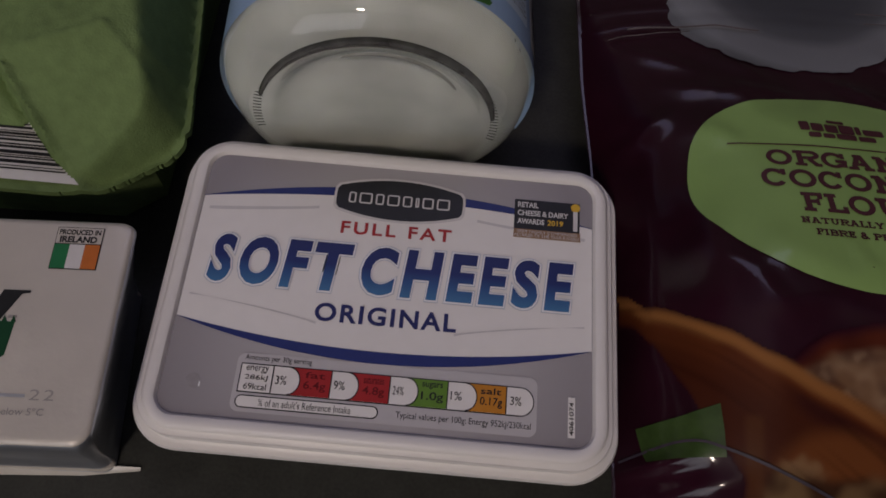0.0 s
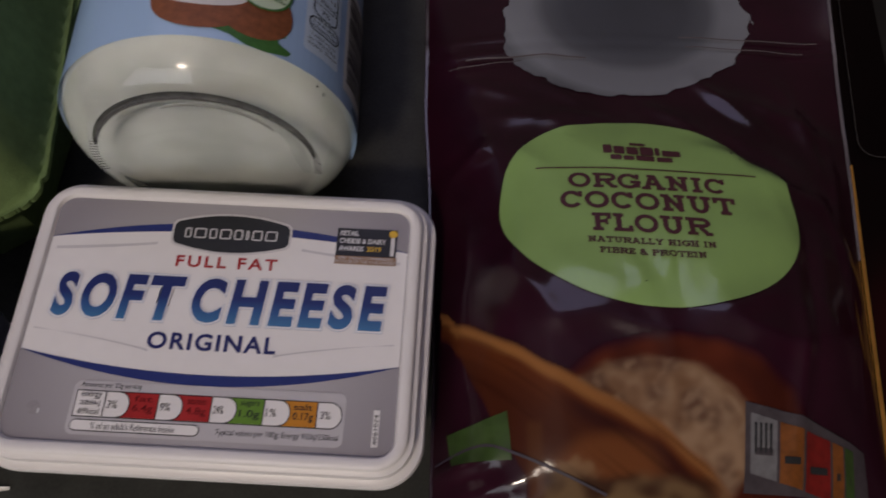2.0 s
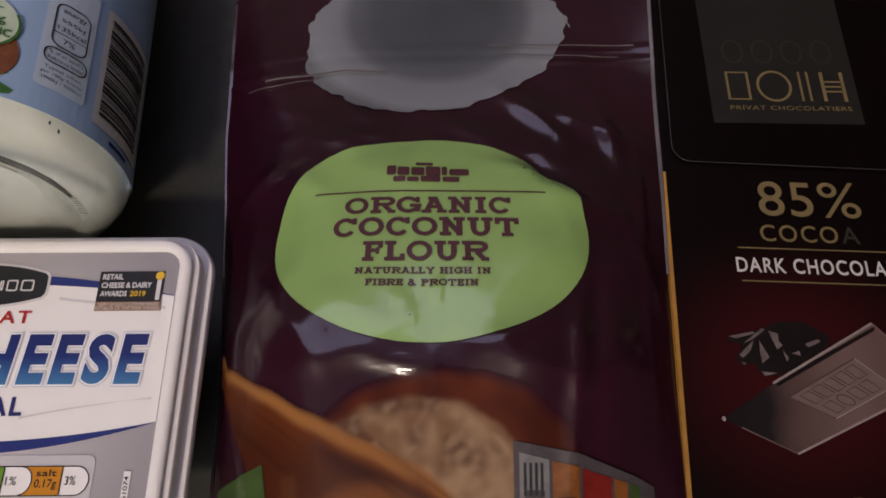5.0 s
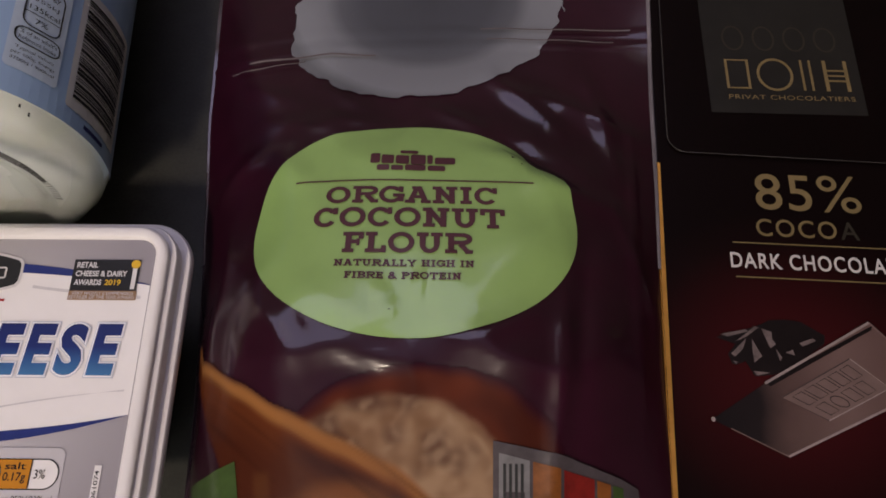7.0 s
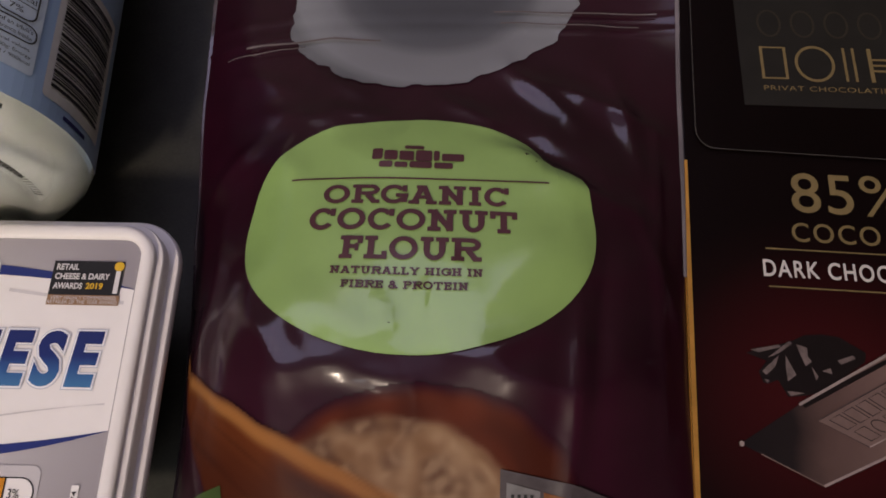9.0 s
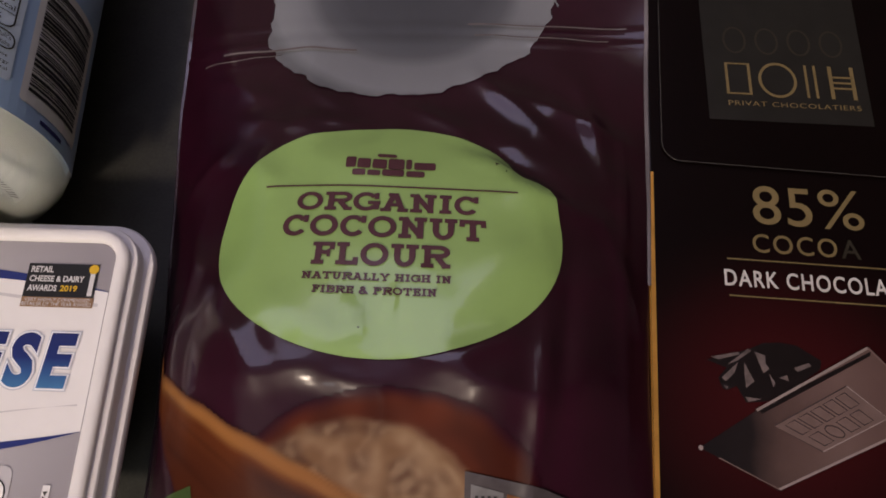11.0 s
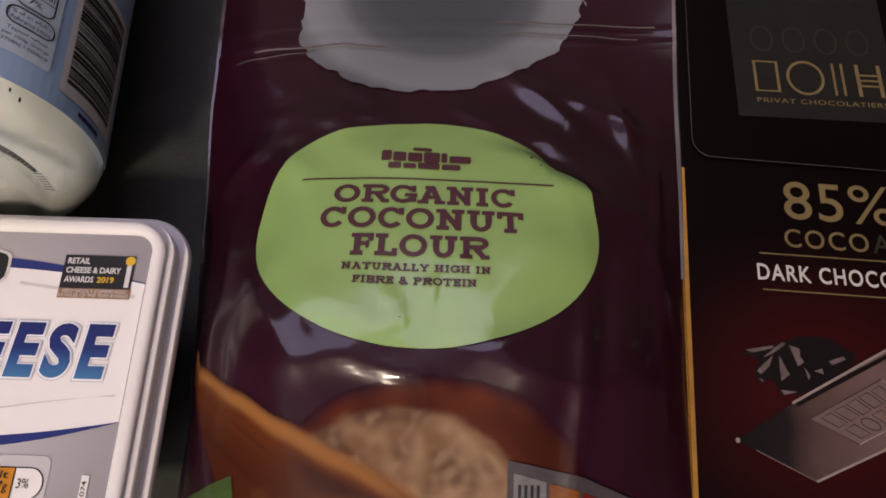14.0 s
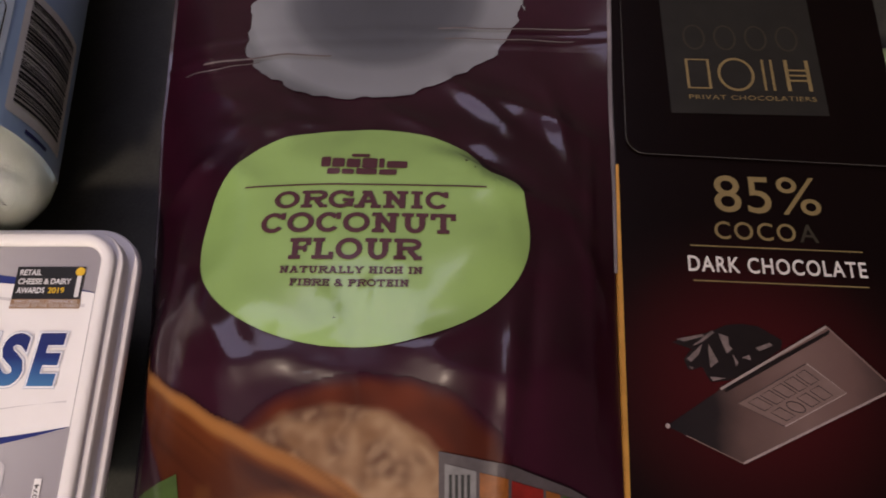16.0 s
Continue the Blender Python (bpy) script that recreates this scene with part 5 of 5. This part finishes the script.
# ---- box of dark chocolate ----
def chocolate_box():
    H = 0.031
    box = thing("chocolate_box", (0.1995, 0.030, 0.0), "black brown card box of dark chocolate with gold edges", "box", -3.3)
    W, y0, y1 = 0.0895, -0.085, 0.130
    shell = part("carton", box_bm(0, y0, 0.0003, W, y1, H, 0.0005, 2), M_CHOC, box, angle=20)
    z = H

    over = [shell]

    skew = [0.0, (0.0, 0.0), (0.0, 0.0)]

    def put(name, bm, lift, m, label=""):
        c, n = math.cos(radians(skew[0])), math.sin(radians(skew[0]))
        (px, py), (dx, dy) = skew[1:]
        for v in bm.verts:
            x, y = v.co.x - px, v.co.y - py
            v.co.x, v.co.y = px + dx + c * x - n * y, py + dy + n * x + c * y
        return part(name, lay(bm, level(z + lift)), m, over[0], label, angle=0)
    part("gold_edge", box_bm(-0.0004, y0 + 0.001, 0.004, 0.0, 0.052, H - 0.0008), M_GOLD, box, "gold foil edge")
    put("gold_line", rect(-0.0002, y0, 0.0011, 0.052), 0.0002, M_GOLD, "gold foil line")
    put("picture_field", rect(0.0014, y0 + 0.001, W - 0.001, 0.0545), 0.0001, M_CHOC_RED, "maroon printed field")
    # raised front flap with round corners
    over[0] = part("flap", loft([[(x, y, zz) for x, y in rrect(0.0035 + g, 0.0560 + g, W + 0.0, y1 - 0.001, 0.0060, 6)] for zz, g in ((H + 0.0001, 0.0), (H + 0.0006, 0.0), (H + 0.0008, 0.0002))]), M_CHOC, box, "raised black card flap")
    put("flap_edge", band([(0.0036, 0.127), (0.0036, 0.0640)] + [(0.0096 - 0.006 * math.cos(radians(a)), 0.0620 - 0.006 * math.sin(radians(a))) for a in range(0, 91, 15)] + [(0.0140, 0.0560), (W - 0.001, 0.0560)], 0.00025), 0.0009, M_FLAPLINE)
    # the prints sit a little askew on the card
    lz = 0.0010
    skew[:] = [2.0, (0.0262, 0.0795), (-0.0020, 0.0010)]
    put("logo_panel", rect(0.0200, 0.0705, 0.0700, 0.128), lz, M_LOGO, "dark grey panel with gold shapes")
    # maker's mark as plain gold outlines
    put("mark_shape", band([(0.0265, 0.0800), (0.0265, 0.0910), (0.0335, 0.0910), (0.0335, 0.0800)], 0.0010, True), lz + 0.0002, M_GOLDINK)
    put("mark_shape", band(ellipse(0.0422, 0.0855, 0.0055, 0.0060, 32), 0.0009, True), lz + 0.0002, M_GOLDINK)
    for dx in (-0.0014, 0.0014):
        put("mark_shape", band([(0.0526 + dx, 0.0795), (0.0526 + dx, 0.0915)], 0.0008), lz + 0.0002, M_GOLDINK)
    for dx in (0.0, 0.0068):
        put("mark_shape", band([(0.0588 + dx, 0.0795), (0.0588 + dx, 0.0915)], 0.0012), lz + 0.0002, M_GOLDINK)
    for dy in (0.0040, 0.0060, 0.0080):
        put("mark_shape", band([(0.0590, 0.0795 + dy), (0.0656, 0.0795 + dy)], 0.0007), lz + 0.0002, M_GOLDINK)
    for k in range(4):
        put("mark_shape", band(ellipse(0.0300 + 0.0102 * k, 0.1000, 0.0034, 0.0048, 20), 0.0007, True), lz + 0.0002, M_LOGO2)
    put("lettering", words("PRIVAT CHOCOLATIERS", 0.0262, 0.0757, 0.0668, 0.0774, 0.0, gap=1.1), lz + 0.0002, M_GOLDINK)
    over[0] = shell
    skew[:] = [0.8, (0.0205, 0.0182), (0.0, -0.0002)]
    t = 0.0002
    put("lettering", words("85", 0.0300, 0.0377, 0.0472, 0.0502, 0.004, gap=1.05), t, M_GOLDINK, "gold words 85% COCOA")
    put("lettering", words("%", 0.0492, 0.0377, 0.0620, 0.0504, 0.0), t, M_GOLDINK, "gold words 85% COCOA")
    put("lettering", words("COCO", 0.0291, 0.0288, 0.0531, 0.0346, 0.006, gap=1.15), t, M_GOLDINK, "gold words 85% COCOA")
    # the last letter is inked darker to stand in for the shadow across it
    put("lettering", words("A", 0.0541, 0.0288, 0.0597, 0.0346, 0.006), t, M_LOGO2, "gold words 85% COCOA")
    put("rule", rect(0.0215, 0.0262, 0.0720, 0.0266), t, M_GOLDINK)
    put("rule", rect(0.0215, 0.0152, 0.0720, 0.0156), t, M_GOLDINK)
    put("lettering", words("DARK CHOCOLATE", 0.0204, 0.0182, 0.0722, 0.0232, 0.014, gap=1.15), t, M_INKD, "white words DARK CHOCOLATE")
    # picture: tilted bar with a stamped plate, and shards behind it
    A, B, C, D, E = (0.0108, -0.0267), (0.0303, -0.0356), (0.0737, -0.0140), (0.0577, 0.0030), (0.0262, -0.0161)
    put("bar_print", flat([A, B, C, D, E]), t, M_BAR, "printed chocolate bar")
    mixp = lambda p, q, s: (p[0] + (q[0] - p[0]) * s, p[1] + (q[1] - p[1]) * s)
    P = ((0.0305, -0.0198), (0.0424, -0.0255), (0.0604, -0.0157), (0.0506, -0.0079))
    quad = lambda s, u: mixp(mixp(P[0], P[3], s), mixp(P[1], P[2], s), u)
    put("bar_plate_print", flat(P), t + 0.0001, M_BARTOP)
    put("bar_plate_edge", band([P[1], P[0], P[3]], 0.0003), t + 0.0002, M_BARMARK)
    put("bar_plate_edge", band([P[1], P[2], P[3]], 0.0003), t + 0.0002, M_BARLINE)
    # stamped mark as two rows of plain outlines
    for k in range(5):
        s0 = 0.08 + 0.175 * k
        put("bar_mark", band([quad(s0, 0.10), quad(s0 + 0.13, 0.10), quad(s0 + 0.13, 0.46), quad(s0, 0.46)], 0.00035, True), t + 0.0002, M_BARMARK)
    for k in range(4):
        s0 = 0.10 + 0.20 * k
        shape = [quad(s0 + 0.07 + 0.075 * math.cos(2 * math.pi * j / 14), 0.73 + 0.19 * math.sin(2 * math.pi * j / 14)) for j in range(14)] if k == 1 else [quad(s0, 0.56), quad(s0 + 0.14, 0.56), quad(s0 + 0.14, 0.90), quad(s0, 0.90)]
        put("bar_mark", band(shape, 0.00035, True), t + 0.0002, M_BARMARK)
    put("bar_edge_print", band([B, C], 0.0006), t + 0.0002, M_BARLINE)
    put("bar_edge_print", band([mixp(A, B, 0.25), B], 0.0003), t + 0.0002, M_BARTOP)
    put("bar_edge_print", band([E, D], 0.0007), t + 0.0002, M_BARLINE)
    put("bar_edge_print", band([D, C], 0.0005), t + 0.0002, M_BARTOP)
    put("bar_rim_print", flat([mixp(E, D, 0.02), mixp(D, C, 0.05), (D[0] + 0.0004, D[1] - 0.0022), (E[0] + 0.0014, E[1] - 0.0008)]), t + 0.0001, M_SHARD)
    put("bar_speck", flat(ellipse(0.0111, -0.0267, 0.0006, 0.0007, 10)), t + 0.0002, M_BARLINE)
    put("shards_print", flat(((0.0138, -0.0034), (0.0212, -0.0011), (0.0259, 0.0005), (0.0294, 0.0023), (0.0340, 0.0028), (0.0384, 0.0023), (0.0448, -0.0015), (0.0442, -0.0040), (0.0363, -0.0097), (0.0310, -0.0127), (0.0286, -0.0136), (0.0237, -0.0142), (0.0226, -0.0120), (0.0215, -0.0100), (0.0190, -0.0112), (0.0178, -0.0110), (0.0168, -0.0081), (0.0192, -0.0052))), t, M_SHARD)
    for piece in (((0.0150, -0.0025), (0.0225, -0.0007), (0.0231, -0.0013), (0.0172, -0.0031)), ((0.0195, -0.0043), (0.0252, 0.0004), (0.0261, -0.0001), (0.0222, -0.0031)), ((0.0177, -0.0080), (0.0224, -0.0034), (0.0211, -0.0066), (0.0187, -0.0089)),
                  ((0.0240, -0.0034), (0.0263, -0.0084), (0.0240, -0.0103), (0.0238, -0.0069)), ((0.0270, -0.0003), (0.0298, -0.0011), (0.0297, -0.0034), (0.0306, -0.0047), (0.0289, -0.0060), (0.0280, -0.0035)), ((0.0329, -0.0070), (0.0352, -0.0061), (0.0355, -0.0077)),
                  ((0.0235, -0.0127), (0.0280, -0.0130), (0.0243, -0.0140)), ((0.0304, -0.0060), (0.0319, -0.0085), (0.0312, -0.0096)), ((0.0180, -0.0100), (0.0194, -0.0103), (0.0188, -0.0110)), ((0.0372, -0.0040), (0.0412, -0.0024), (0.0420, -0.0032), (0.0380, -0.0050))):
        put("shard_print", flat(piece), t + 0.0001, M_SHARD_L)
    # gold seal at the foot
    put("seal", flat(ellipse(0.0450, -0.0560, 0.0095, 0.0095, 48)), t, M_GOLDINK, "round gold seal")
    put("seal_ring", band(ellipse(0.0450, -0.0560, 0.0072, 0.0072, 40), 0.0005, True), t + 0.0002, M_SHARD)
    put("seal_centre", flat(ellipse(0.0450, -0.0560, 0.0060, 0.0060, 32)), t + 0.0001, M_CHOC)


M_BARMARK = mat("stamped_shade_print", (0.055, 0.038, 0.036), 0.35, var=0.3)
M_LOGO2 = mat("faint_and_shaded_gold_ink", (0.035, 0.030, 0.022), 0.3, 0.2, var=0.2)
chocolate_box()

# ---- packet beyond the chocolate ----
pack = thing("packet", (0.3328, 0.118, 0.0), "pale green card packet beside the chocolate box", "packet")
part("card", box_bm(-0.040, -0.012, 0.0003, 0.040, 0.012, 0.030, 0.006, 4), M_PACK, pack)
